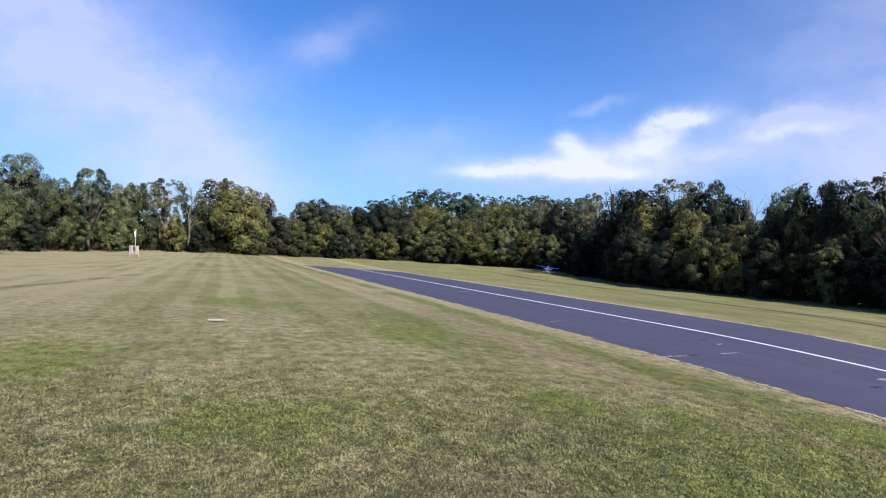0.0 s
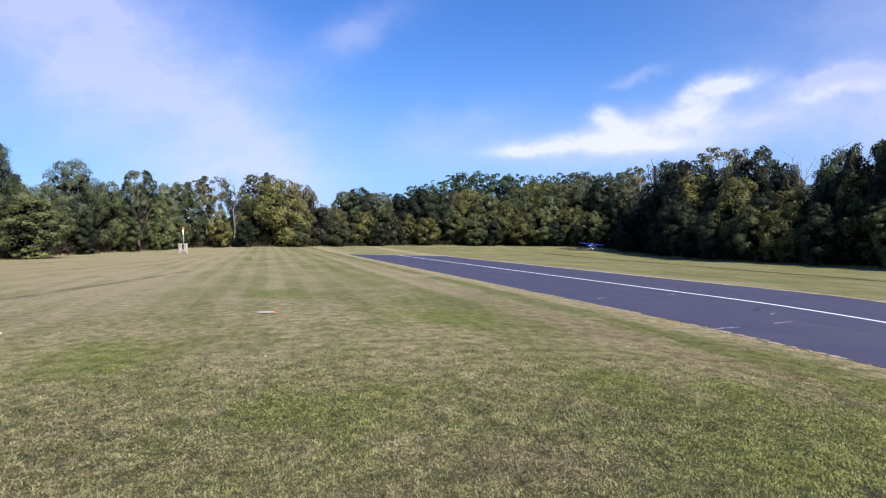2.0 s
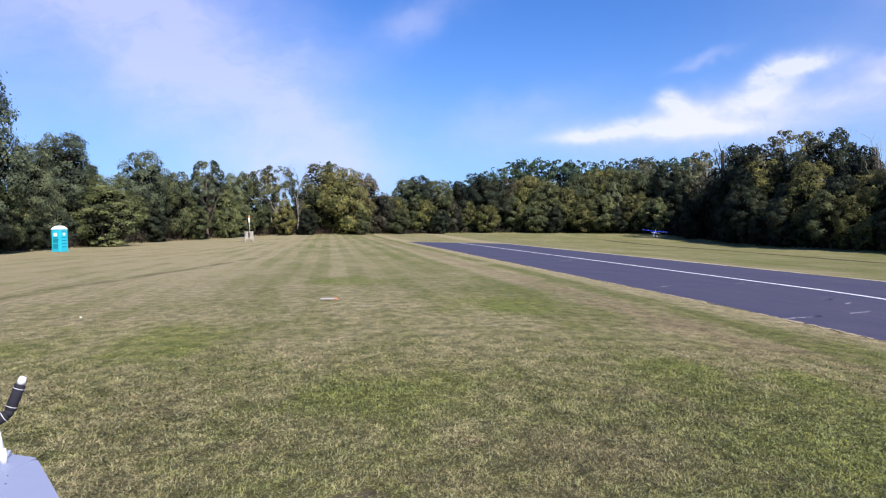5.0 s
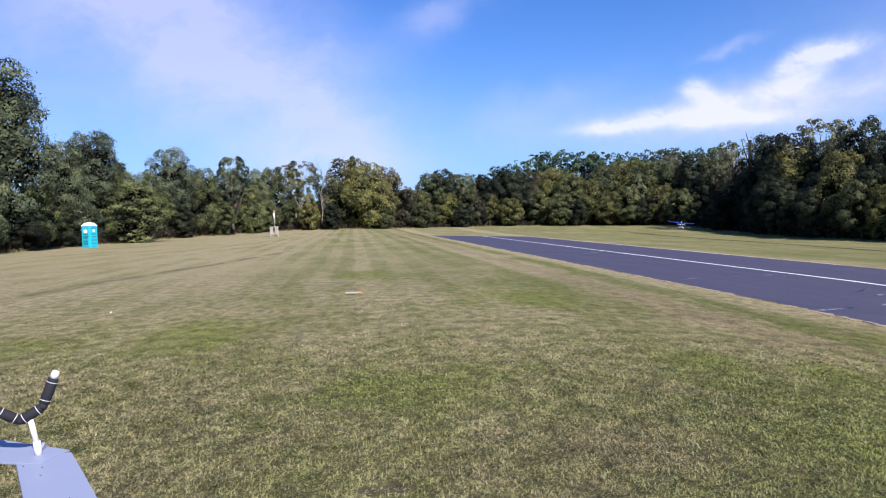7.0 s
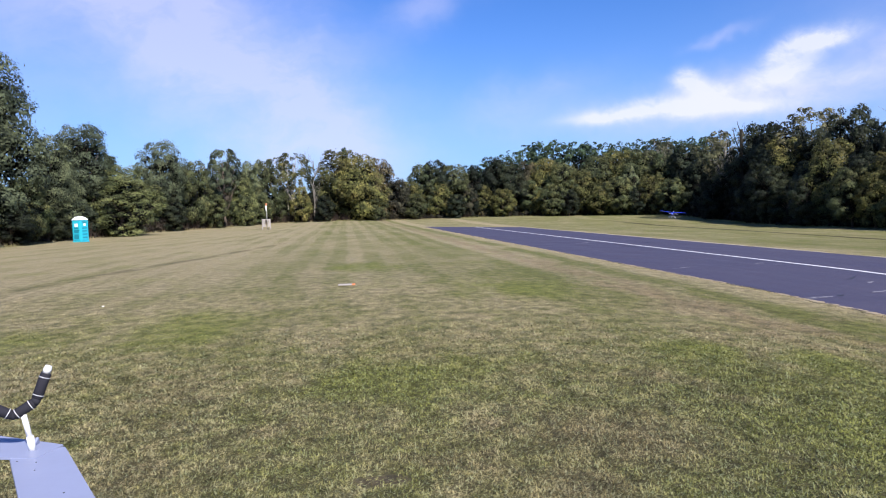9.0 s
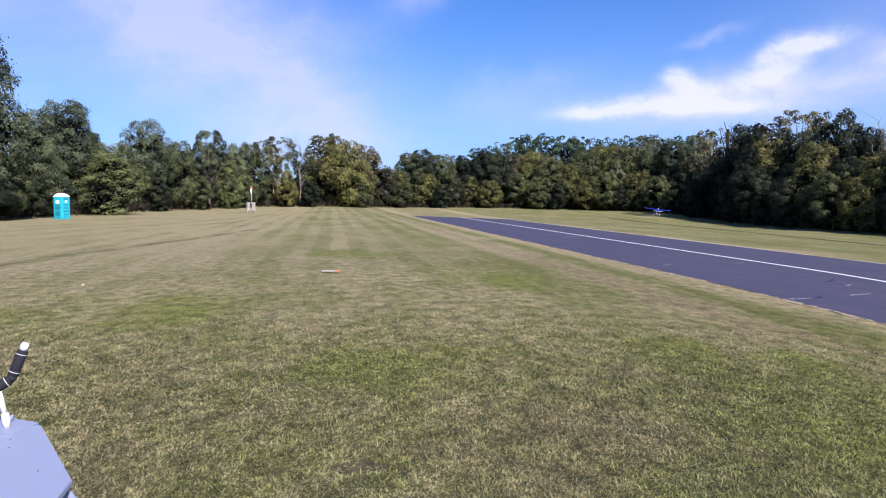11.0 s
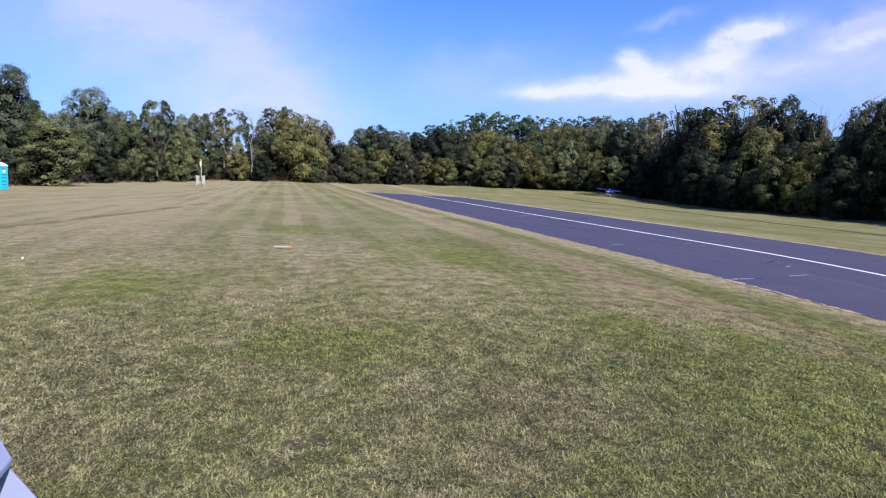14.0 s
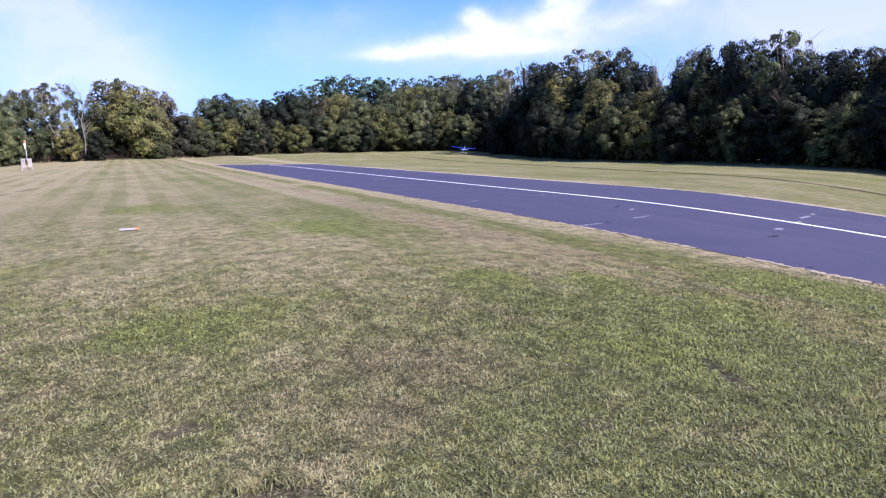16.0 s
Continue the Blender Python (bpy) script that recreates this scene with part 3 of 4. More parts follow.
def clumps_of(rg, shape, count, h, r, low, cores=None):
    """Centres, sizes and outward ways of the leafy clumps on a crown; bulges of the outline come from a few swelling limbs."""
    swell = [(2 * math.pi * rg.random(), rg.random(), 0.10 + 0.26 * rg.random()) for _ in range(7)]
    fine_ = 0.62 if shape == "high" else (0.80 if shape in ("cone", "spire") else 1.0)
    out = []
    count = int(count * 0.74)
    for i in range(count):
        u = (i + rg.random()) / count
        a = i * 2.39996 + 0.5 * rg.normal()
        env = r * crown_width(shape, u)
        grow = 0.86 + sum(k * math.exp(-((math.remainder(a - a0, 2 * math.pi) / 0.7) ** 2 + ((u - u0) / 0.22) ** 2)) for a0, u0, k in swell)
        size = r * (0.14 + 0.20 * rg.random() ** 1.5) * fine_ * (0.70 + 0.45 * crown_width(shape, u))
        rho = max(0.0, env * grow * (0.55 + 0.45 * rg.random() ** 0.5) - 0.35 * size)
        z = h * (low + (1 - low) * u) - size * 0.55
        p = Vector((rho * math.cos(a), rho * math.sin(a), max(z, size * 0.5)))
        way = Vector((math.cos(a) * (0.35 + rho / r), math.sin(a) * (0.35 + rho / r), 0.25 + 0.9 * u)).normalized()
        out.append((p, size, way))
        # dark cores behind the clumps stand for the shade inside the crown
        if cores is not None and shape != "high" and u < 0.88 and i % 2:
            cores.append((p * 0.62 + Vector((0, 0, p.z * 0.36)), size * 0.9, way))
    return out


def leaf_soup(rg, clumps, count, size):
    """Loose leaves on the outer side of each clump, with strays past its edge; numpy array of corners, three a leaf."""
    rad_ = np.array([c_[1] for c_ in clumps])
    pick = rg.choice(len(clumps), count, p=rad_ ** 2 / (rad_ ** 2).sum())
    cen = np.array([tuple(c_[0]) for c_ in clumps])[pick]
    way = np.array([tuple(c_[2]) for c_ in clumps])[pick]
    rad = rad_[pick][:, None]
    d_ = rg.normal(size=(count, 3)) + way * 0.9
    d_ /= np.linalg.norm(d_, axis=1, keepdims=True)
    shell = 0.70 + 0.32 * rg.random((count, 1)) + 0.45 * (rg.random((count, 1)) < 0.10) * rg.random((count, 1))
    p = cen + d_ * rad * shell * np.array([1.08, 1.08, 0.80])
    p[:, 2] = np.maximum(p[:, 2], 0.05)
    nrm = d_ + way * 0.2 + rg.normal(size=(count, 3)) * 0.30
    nrm /= np.linalg.norm(nrm, axis=1, keepdims=True)
    a = np.cross(nrm, rg.normal(size=(count, 3)))
    a /= np.linalg.norm(a, axis=1, keepdims=True) + 1e-9
    b = np.cross(nrm, a)
    s_ = size * (0.6 + 0.8 * rg.random((count, 1)))
    corners = np.stack([p - a * s_ * 0.75 - b * s_ * 0.6, p + a * s_ * (0.3 + 0.5 * rg.random((count, 1))) - b * s_ * 0.7, p + b * s_ * 1.25], 1)
    return corners.reshape(-1, 3)


KINDS = {
    # leaf material, bark, outline, radius at 10 m, crown's foot, clumps, leaves, leaf size, label
    "mid": ("leaf_mid", "bark", "round", 3.7, 0.12, 105, 17000, 0.105, "leafy green broadleaf tree at the field's edge"),
    "dark": ("leaf_dark", "bark", "round", 3.5, 0.10, 105, 17000, 0.105, "dark green dense broadleaf tree at the field's edge"),
    "olive": ("leaf_olive", "bark", "round", 4.0, 0.10, 115, 17000, 0.105, "yellowish green broad-crowned tree turning in early autumn"),
    "grey": ("leaf_grey", "bark", "spire", 3.5, 0.12, 150, 22000, 0.080, "tall grey-green tree with feathery foliage"),
    "poplar": ("leaf_grey", "bark", "round", 3.2, 0.13, 165, 24000, 0.078, "tall grey-green tree with small fluttering leaves"),
    "airy": ("leaf_grey", "bark", "high", 3.5, 0.45, 85, 9000, 0.100, "thin-crowned tree with sky showing between branches"),
    "thin": ("leaf_mid", "bark", "high", 3.5, 0.45, 90, 9500, 0.095, "thin-crowned dark tree with sky showing between branches"),
    "lacy": ("leaf_pale", "bark_dead", "high", 3.5, 0.45, 95, 9500, 0.085, "half-bare tree with a lacy pale crown"),
    "birch": ("leaf_olive", "bark_pale", "high", 3.2, 0.50, 80, 8500, 0.080, "pale-trunked tree with a thin yellow-green crown"),
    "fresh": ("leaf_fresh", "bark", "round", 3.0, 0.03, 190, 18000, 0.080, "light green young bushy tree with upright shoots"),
    "rust": ("leaf_rust", "bark", "round", 3.5, 0.10, 95, 14000, 0.100, "brownish autumn-tinged broadleaf tree in the tree line"),
    "pine": ("leaf_pine", "bark", "cone", 3.1, 0.12, 120, 15000, 0.095, "dark blue-green conifer above the woods"),
}
PROTOS = {}


def build_tree(kind, variant, far=False):
    leaf, bark, shape, r, low, masses, leaves, size, label = KINDS[kind]
    if far:
        leaves, size = int(leaves * 0.62), size * 1.22
    rg = np.random.default_rng(len(kind) * 97 + ord(kind[0]) * 13 + ord(kind[1]) + variant * 1009)
    h = 10.0
    tree = tagged(new("tree"), label, "tree", "trees round the field")
    open_ = shape == "high"
    cores = []
    clumps = clumps_of(rg, shape, masses, h, r * (0.92 + 0.16 * rg.random()), low, cores)
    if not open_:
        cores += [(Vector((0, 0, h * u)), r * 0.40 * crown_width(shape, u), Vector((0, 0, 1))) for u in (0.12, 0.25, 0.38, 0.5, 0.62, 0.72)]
    stems = []
    lean = Vector((rg.normal() * 0.25, rg.normal() * 0.25, 0))
    feet = [(0, 0)] if kind != "birch" else [(-0.6, 0.2), (0.5, -0.2), (0.1, 0.6)]
    for fx, fy in feet:
        top = Vector((fx * 1.8, fy * 1.8, h * 0.86)) + lean
        path = wobble_path(rg, (fx, fy, -0.25), top, 7, 0.18)
        stems.append((path, [0.24 * (1 - 0.85 * i / 6) / len(feet) ** 0.5 for i in range(7)]))
    for i in range(40 if open_ else 10):
        c_ = clumps[int(rg.integers(len(clumps)))][0]
        root = stems[i % len(feet)][0][int(np.clip(round(c_.z / h * 6 - 1.4), 1, 5))]
        thick = 0.55 if open_ else 1.0
        stems.append((wobble_path(rg, root, c_, 4, 0.15), [0.085 * thick, 0.06 * thick, 0.04 * thick, 0.015]))
    v_, f_ = tubes(stems, 6)
    part("trunk", mesh_of("trunk", v_, f_, M[bark], True), None, tree, "bark-covered trunk and limbs")
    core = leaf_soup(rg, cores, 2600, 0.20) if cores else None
    part("crown", soup("crown", leaf_soup(rg, clumps, leaves, size), 3, M[leaf], core, M["shade_core"]), None, tree, "crown of small leaves")
    return tree


def build_snag(variant):
    """A leafless tree: a trunk with many forking bare branches."""
    rg = np.random.default_rng(700 + variant)
    tree = tagged(new("tree"), "bare dead tree with thin leafless branches", "tree", "trees round the field")
    stems = []
    trunk = wobble_path(rg, (0, 0, -0.25), (0.9 * rg.normal(), 0.6 * rg.normal(), 10.0), 8, 0.22)
    stems.append((trunk, [0.14 * (1 - 0.88 * i / 7) for i in range(8)]))
    for i in range(14):
        root = trunk[2 + i % 5]
        a = i * 2.4 + rg.normal() * 0.4
        ln = 1.2 + 1.8 * rg.random()
        tip = root + Vector((math.cos(a) * ln * 0.6, math.sin(a) * ln * 0.6, ln))
        limb = wobble_path(rg, root, tip, 4, 0.15)
        stems.append((limb, [0.05, 0.035, 0.022, 0.01]))
        for j in range(3):
            r2 = limb[1 + j % 3]
            t2 = r2 + Vector((rg.normal() * 0.5, rg.normal() * 0.5, 0.5 + 0.7 * rg.random()))
            stems.append((wobble_path(rg, r2, t2, 3, 0.06), [0.02, 0.014, 0.006]))
    v_, f_ = tubes(stems, 5)
    part("trunk", mesh_of("trunk", v_, f_, M["bark_dead"], True), None, tree, "grey dead wood")
    return tree


def plant(kind, az, d_, top, wide=1.0):
    """A tree at a bearing and distance from the origin, whose tip stands at an elevation from eye height."""
    x, y = d_ * math.sin(radians(az)), d_ * math.cos(radians(az))
    z = landz(x, y)
    h = EYE - z + d_ * math.tan(radians(top))
    h *= 0.99
    key = (kind, int(abs(az) * 10 + d_) % 3, d_ > 112)
    s_ = h / 10.0
    m_ = Matrix.LocRotScale((x, y, z), Euler((0, 0, (az * 1.7 + d_) % 6.283)), (s_ * wide, s_ * wide, s_))
    if key not in PROTOS:
        PROTOS[key] = build_snag(key[1]) if kind == "snag" else build_tree(*key)
        PROTOS[key].matrix_basis = m_
    else:
        old = PROTOS[key].scale.copy()
        PROTOS[key].scale = (1, 1, 1)
        copy_thing(PROTOS[key], m_)
        PROTOS[key].scale = old


# bearing, distance, elevation of the tip, width
LEFT_WOODS = (
    ("dark", -38, 54, 11.0, 1.0), ("grey", -33, 58, 12.0, 1.1), ("poplar", -28.6, 62, 12.6, 1.1), ("poplar", -25.2, 64, 11.6, 0.98), ("grey", -26.4, 59, 8.0, 0.8),
    # the first two, low and dark, are added for shade at the wood's foot
    ("dark", -23.6, 60, 1.7, 1.5), ("dark", -21.0, 70, 1.4, 1.4), ("mid", -22.6, 63, 3.2, 0.9), ("poplar", -21.0, 71, 6.0, 0.8), ("poplar", -18.9, 76, 6.9, 0.95), ("mid", -17.6, 80, 4.8, 0.8), ("fresh", -16.4, 77, 4.0, 1.45), ("fresh", -7.8, 109, 3.0, 0.9), ("mid", -15.1, 90, 2.9, 1.1),
    ("poplar", -13.8, 98, 5.8, 0.85), ("dark", -12.6, 101, 3.6, 1.0), ("mid", -11.5, 102, 4.3, 0.75), ("dark", -10.4, 106, 3.2, 0.9), ("airy", -9.2, 108, 5.2, 0.8), ("poplar", -9.3, 110, 4.3, 0.75), ("mid", -8.3, 110, 3.4, 0.9),
    ("poplar", -7.3, 114, 4.2, 0.75), ("mid", -6.2, 118, 4.3, 0.62), ("birch", -5.3, 121, 4.5, 0.95), ("birch", -4.1, 122, 4.85, 0.95), ("mid", -5.0, 119, 2.2, 0.9), ("olive", -3.4, 119, 2.2, 0.75),
    ("snag", -2.5, 122, 4.3, 0.9), ("snag", -3.3, 123, 4.0, 0.8), ("dark", -2.2, 126, 3.0, 0.9))
FAR_WOODS = (
    ("pine", 0.1, 135, 5.05, 0.45), ("olive", -0.4, 124, 4.85, 0.95), ("olive", 1.3, 125, 4.4, 0.85), ("rust", 2.9, 132, 4.15, 0.65), ("rust", 4.1, 133, 2.5, 0.8), ("olive", 5.1, 134, 2.2, 0.8),
    ("mid", 6.2, 142, 3.5, 0.78), ("dark", 7.3, 143, 3.85, 0.8), ("mid", 8.6, 143, 3.4, 0.75), ("olive", 7.4, 139, 2.0, 0.95), ("dark", 10.2, 147, 3.35, 0.75), ("rust", 9.6, 143, 2.2, 0.7), ("dark", 11.9, 150, 3.95, 0.7),
    ("olive", 11.0, 144, 1.7, 0.9), ("dark", 13.3, 150, 3.5, 0.85), ("rust", 14.6, 149, 3.5, 0.7), ("olive", 16.0, 149, 3.6, 0.75), ("mid", 14.9, 145, 1.9, 0.95), ("mid", 17.4, 148, 3.3, 0.8), ("olive", 18.8, 146, 2.6, 0.95),
    ("mid", 20.1, 150, 3.7, 0.8), ("olive", 21.7, 150, 4.0, 0.85), ("grey", 22.7, 146, 2.9, 0.65), ("mid", 23.4, 149, 4.0, 0.8), ("lacy", 24.9, 151, 4.75, 0.75), ("mid", 25.2, 146, 3.6, 0.8), ("olive", 24.2, 143, 2.0, 0.9),
    ("dark", 26.8, 144, 4.2, 0.8), ("dark", 28.2, 138, 3.5, 0.85), ("dark", 27.3, 137, 2.4, 1.0))
RIGHT_WOODS = (
    # mostly the dark kind, whose colour carries the shade of this side
    ("lacy", 29.5, 120, 5.3, 0.85), ("dark", 29.0, 124, 3.0, 0.8), ("dark", 30.5, 117, 3.9, 0.65), ("dark", 31.8, 113, 5.5, 0.72), ("dark", 33.2, 110, 5.6, 0.7), ("olive", 33.6, 104, 4.4, 0.72), ("dark", 32.0, 106, 3.0, 0.8),
    ("lacy", 35.3, 110, 6.35, 0.85), ("dark", 35.4, 104, 4.9, 0.7), ("dark", 37.9, 96, 6.3, 0.60), ("olive", 36.5, 94, 4.1, 0.7), ("dark", 35.2, 94, 2.6, 0.9), ("dark", 39.6, 92, 5.0, 0.6), ("rust", 40.2, 89, 4.3, 0.55), ("dark", 38.5, 88, 3.0, 0.9),
    ("olive", 40.8, 83, 3.3, 0.95), ("snag", 41.2, 87, 5.0, 0.8), ("snag", 42.2, 86, 5.2, 0.8), ("dark", 42.4, 84, 4.3, 0.7), ("mid", 43.5, 83, 5.8, 0.55), ("dark", 45.2, 80, 6.2, 0.62), ("olive", 44.6, 76, 3.9, 0.75), ("dark", 46.9, 77, 6.2, 0.62),
    ("dark", 48.4, 75, 5.6, 0.6), ("thin", 49.2, 73, 6.7, 0.62), ("dark", 47.3, 72, 3.4, 0.9), ("dark", 50.8, 71, 4.9, 0.65), ("mid", 52.0, 67, 3.3, 0.7), ("dark", 52.5, 69, 5.0, 0.65), ("snag", 50.6, 71, 5.2, 0.8),
    ("dark", 54.2, 67, 5.1, 0.7), ("olive", 55.6, 64, 4.3, 0.7), ("dark", 57.0, 63, 5.2, 0.8), ("mid", 58.8, 61, 5.0, 0.9), ("dark", 61.5, 59, 5.3, 1.0), ("dark", 65.0, 57, 5.6, 1.1), ("mid", 69, 56, 6.0, 1.1),
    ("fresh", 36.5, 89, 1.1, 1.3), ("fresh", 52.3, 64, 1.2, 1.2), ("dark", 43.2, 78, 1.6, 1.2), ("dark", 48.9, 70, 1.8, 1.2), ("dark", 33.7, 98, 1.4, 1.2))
for group_, broad, back in ((LEFT_WOODS, 1.05, 0.0), (FAR_WOODS, 1.18, 1.0), (RIGHT_WOODS, 1.18, 4.5)):
    for i, (kind, az, d_, top, wide) in enumerate(group_):
        plant(kind, az, d_ + back + (0, 2.5, -0.8, 1.2)[i % 4], top + (0.15 if group_ is FAR_WOODS else 0.0), wide * broad)
# lower, rounder trees stand in front and hide the taller ones' feet
FRONT_ROW = (
    ("mid", 5.6, 134, 1.3, 1.2), ("dark", 8.9, 138, 1.2, 1.3), ("olive", 12.6, 143, 1.5, 1.2), ("mid", 16.6, 144, 1.8, 1.2), ("dark", 17.9, 144, 1.3, 1.3), ("olive", 20.4, 144, 1.4, 1.3), ("mid", 21.9, 143, 2.1, 1.1), ("dark", 23.2, 142, 1.2, 1.3),
    ("mid", 25.8, 138, 1.8, 1.1), ("dark", 28.6, 122, 1.2, 1.2), ("dark", 31.3, 107, 1.6, 1.1), ("dark", 32.6, 102, 2.4, 0.95), ("dark", 35.0, 93, 1.6, 1.1), ("mid", 37.8, 86, 2.0, 1.0), ("olive", 39.2, 84, 1.6, 1.0), ("dark", 42.0, 79, 2.0, 1.1),
    ("mid", 46.4, 73, 2.2, 1.0), ("dark", 50.1, 68, 2.3, 1.1), ("mid", 54.0, 64, 2.2, 1.0), ("dark", 56.2, 61, 1.8, 1.2), ("mid", -10.0, 104, 1.7, 1.2), ("dark", -13.0, 95, 1.6, 1.2), ("mid", -6.9, 113, 1.6, 1.2), ("dark", -1.6, 119, 1.4, 1.2), ("mid", 2.4, 124, 1.6, 1.2))
for kind, az, d_, top, wide in FRONT_ROW:
    plant(kind, az, d_ + (3.5 if az > 30 else 0.0), top, wide)

# a broken-off trunk stands above the right-hand wood
sx, sy = 117 * math.sin(radians(30.65)), 117 * math.cos(radians(30.65))
stub = tagged(new("tree"), "tall broken-off dead trunk above the wood", "tree", "trees round the field")
v_, f_ = tubes([([(0, 0, -0.3), (0.1, 0, 5), (0.0, 0.1, 10), (0.05, 0.1, 13.9)], [0.4, 0.32, 0.27, 0.22]), ([(0.0, 0.1, 10), (-0.9, 0.2, 12.5), (-1.3, 0.1, 14.2)], [0.1, 0.06, 0.02]), ([(0.05, 0.1, 13), (-0.5, 0.1, 14.6), (-0.6, 0.2, 15.2)], [0.08, 0.05, 0.015])], 9)
part("trunk", mesh_of("trunk", v_, f_, M["bark_ivy"], True), None, stub, "thick ivy-darkened dead trunk")
stub.location = (sx, sy, landz(sx, sy))


# ---- the woods behind the edge, and the brush at its foot
def woods(name, rows, leaf, label, category, leaves, size, shape="round", seed=1, low=0.05):
    rg = np.random.default_rng(seed)
    chunks, dark = [], []
    for x, y, h, r in rows:
        clumps = clumps_of(rg, shape, (46 if h > 11 else 30) if h > 4 else 9, h, r, low)
        p = leaf_soup(rg, clumps, leaves, size)
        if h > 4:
            # dark filling for the shade inside each tree
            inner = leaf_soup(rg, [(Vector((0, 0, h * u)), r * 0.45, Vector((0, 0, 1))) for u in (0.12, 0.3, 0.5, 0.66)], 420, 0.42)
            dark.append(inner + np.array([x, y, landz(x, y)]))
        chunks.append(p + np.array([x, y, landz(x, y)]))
    ob = new(name, soup(name, np.concatenate(chunks), 3, M[leaf], np.concatenate(dark) if dark else None, M["shade_core"]))
    return tagged(ob, label, category, kind="stuff")


def belt(points, gap, depth, seed):
    """Places along a line of (bearing, distance), scattered in depth."""
    rg = np.random.default_rng(seed)
    pts = [Vector((d_ * math.sin(radians(a)), d_ * math.cos(radians(a)))) for a, d_ in points]
    out = []
    for p, q in zip(pts, pts[1:]):
        k = max(1, int((q - p).length / gap))
        away = ((p + q) / 2).normalized()
        for i in range(k):
            o = p.lerp(q, (i + rg.random()) / k) + away * (depth[0] + (depth[1] - depth[0]) * rg.random())
            out.append((o.x, o.y, rg.random()))
    return out


EDGE_LEFT = ((-40, 50), (-33, 54), (-28.5, 57), (-24.5, 61), (-19.9, 74), (-16, 84), (-13.8, 95), (-9.5, 107), (-6.2, 118), (-3, 121), (0, 123))
EDGE_FAR = ((0, 123), (3, 129), (6, 137), (10, 143), (15, 146), (20, 146), (24, 143), (26.5, 137), (29, 121))
EDGE_RIGHT = ((29, 123), (31, 111), (33.5, 101.5), (36.5, 93.5), (40, 87), (44, 80.5), (48, 75), (52, 70.5), (57, 65), (62, 61), (69, 58))
# woods behind the edge, their shade put into the near-black leaves
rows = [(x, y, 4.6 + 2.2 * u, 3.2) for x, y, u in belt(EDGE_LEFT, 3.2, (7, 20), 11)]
woods("woodland", rows, "leaf_deep_shade", "woods behind the field's tree line with their shade in the leaf colour", "woods", 700, 0.30, seed=21)
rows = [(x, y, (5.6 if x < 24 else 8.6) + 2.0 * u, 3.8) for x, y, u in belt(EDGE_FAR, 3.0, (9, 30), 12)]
woods("woodland", rows, "leaf_deep_shade", "woods behind the field's tree line with their shade in the leaf colour", "woods", 700, 0.32, seed=22)
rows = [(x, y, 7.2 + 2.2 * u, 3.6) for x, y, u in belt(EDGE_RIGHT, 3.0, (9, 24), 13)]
woods("woodland", rows, "leaf_deep_shade", "deep shaded woods behind the field's tree line", "woods", 700, 0.30, seed=23)
rows = []
for i, (x, y, u) in enumerate(belt(((10, 205), (14, 205), (18, 205), (22, 205), (26, 200), (30, 190)), 2.3, (-14, 28), 14)):
    d_ = math.hypot(x, y)
    a = math.degrees(math.atan2(x, y))
    top = 3.2 + 2.0 * min(1.0, max(0.0, (a - 10.5) / 5.0)) + 0.3 * (u - 0.6) - 0.5 * min(1.0, max(0, (a - 15) / 6))
    rows.append((x, y, EYE - landz(x, y) + d_ * math.tan(radians(top)), 3.8 + 1.4 * u))
woods("woodland", rows, "leaf_pine", "far wooded rise of dark pines", "woods", 1900, 0.30, "round", 24, 0.1)
# brush leaves are coloured dark for the shade under the trees
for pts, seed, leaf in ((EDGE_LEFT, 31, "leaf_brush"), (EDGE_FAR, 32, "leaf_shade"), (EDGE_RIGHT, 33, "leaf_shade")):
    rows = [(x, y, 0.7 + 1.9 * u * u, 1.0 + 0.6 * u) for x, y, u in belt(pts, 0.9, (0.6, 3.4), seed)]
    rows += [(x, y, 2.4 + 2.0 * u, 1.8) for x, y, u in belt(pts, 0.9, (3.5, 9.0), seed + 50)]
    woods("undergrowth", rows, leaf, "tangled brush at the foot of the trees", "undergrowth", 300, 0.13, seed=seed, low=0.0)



def thicket(points, gap, per, tall, seed):
    """Bare brown stems and dead canes standing at the woods' foot."""
    r_ = np.random.default_rng(seed)
    rows_ = np.array([(x, y) for x, y, _ in belt(points, gap, (-0.1, 1.6), seed)])
    at = np.repeat(rows_, per, 0) + r_.normal(size=(len(rows_) * per, 2)) * 0.35
    k = len(at)
    base = np.column_stack([at, land(at[:, 0], at[:, 1]) - 0.03])
    th = 2 * math.pi * r_.random(k)
    ln = tall * (0.35 + 0.75 * r_.random(k))
    tip = base + np.column_stack([np.cos(th) * 0.32, np.sin(th) * 0.32, np.ones(k)]) * ln[:, None]
    side = np.column_stack([np.cos(th * 3.1), np.sin(th * 3.1), np.zeros(k)]) * (0.012 + 0.02 * r_.random((k, 1)))
    ob = new("undergrowth", soup("undergrowth", np.stack([base - side, base + side, tip], 1).reshape(-1, 3), 3, M["canes"]))
    return tagged(ob, "bare brown canes and dead stems at the foot of the trees", "undergrowth", kind="stuff")


thicket(EDGE_LEFT, 0.45, 26, 1.9, 61)
thicket(EDGE_FAR, 0.9, 16, 1.3, 62)

# ---------------------------------------------------------------- things on the field
plain("cyan_plastic", (0.018, 0.43, 0.56), 0.45, vary=0.06, scale=2.0)
# darker copy of the cyan that carries the shade of recesses
plain("cyan_deep", (0.008, 0.20, 0.28), 0.5, vary=0.06, scale=2.0)
plain("white_plastic", (0.80, 0.81, 0.82), 0.45, vary=0.04, scale=3.0)
plain("dark_plastic", (0.04, 0.045, 0.05), 0.6)
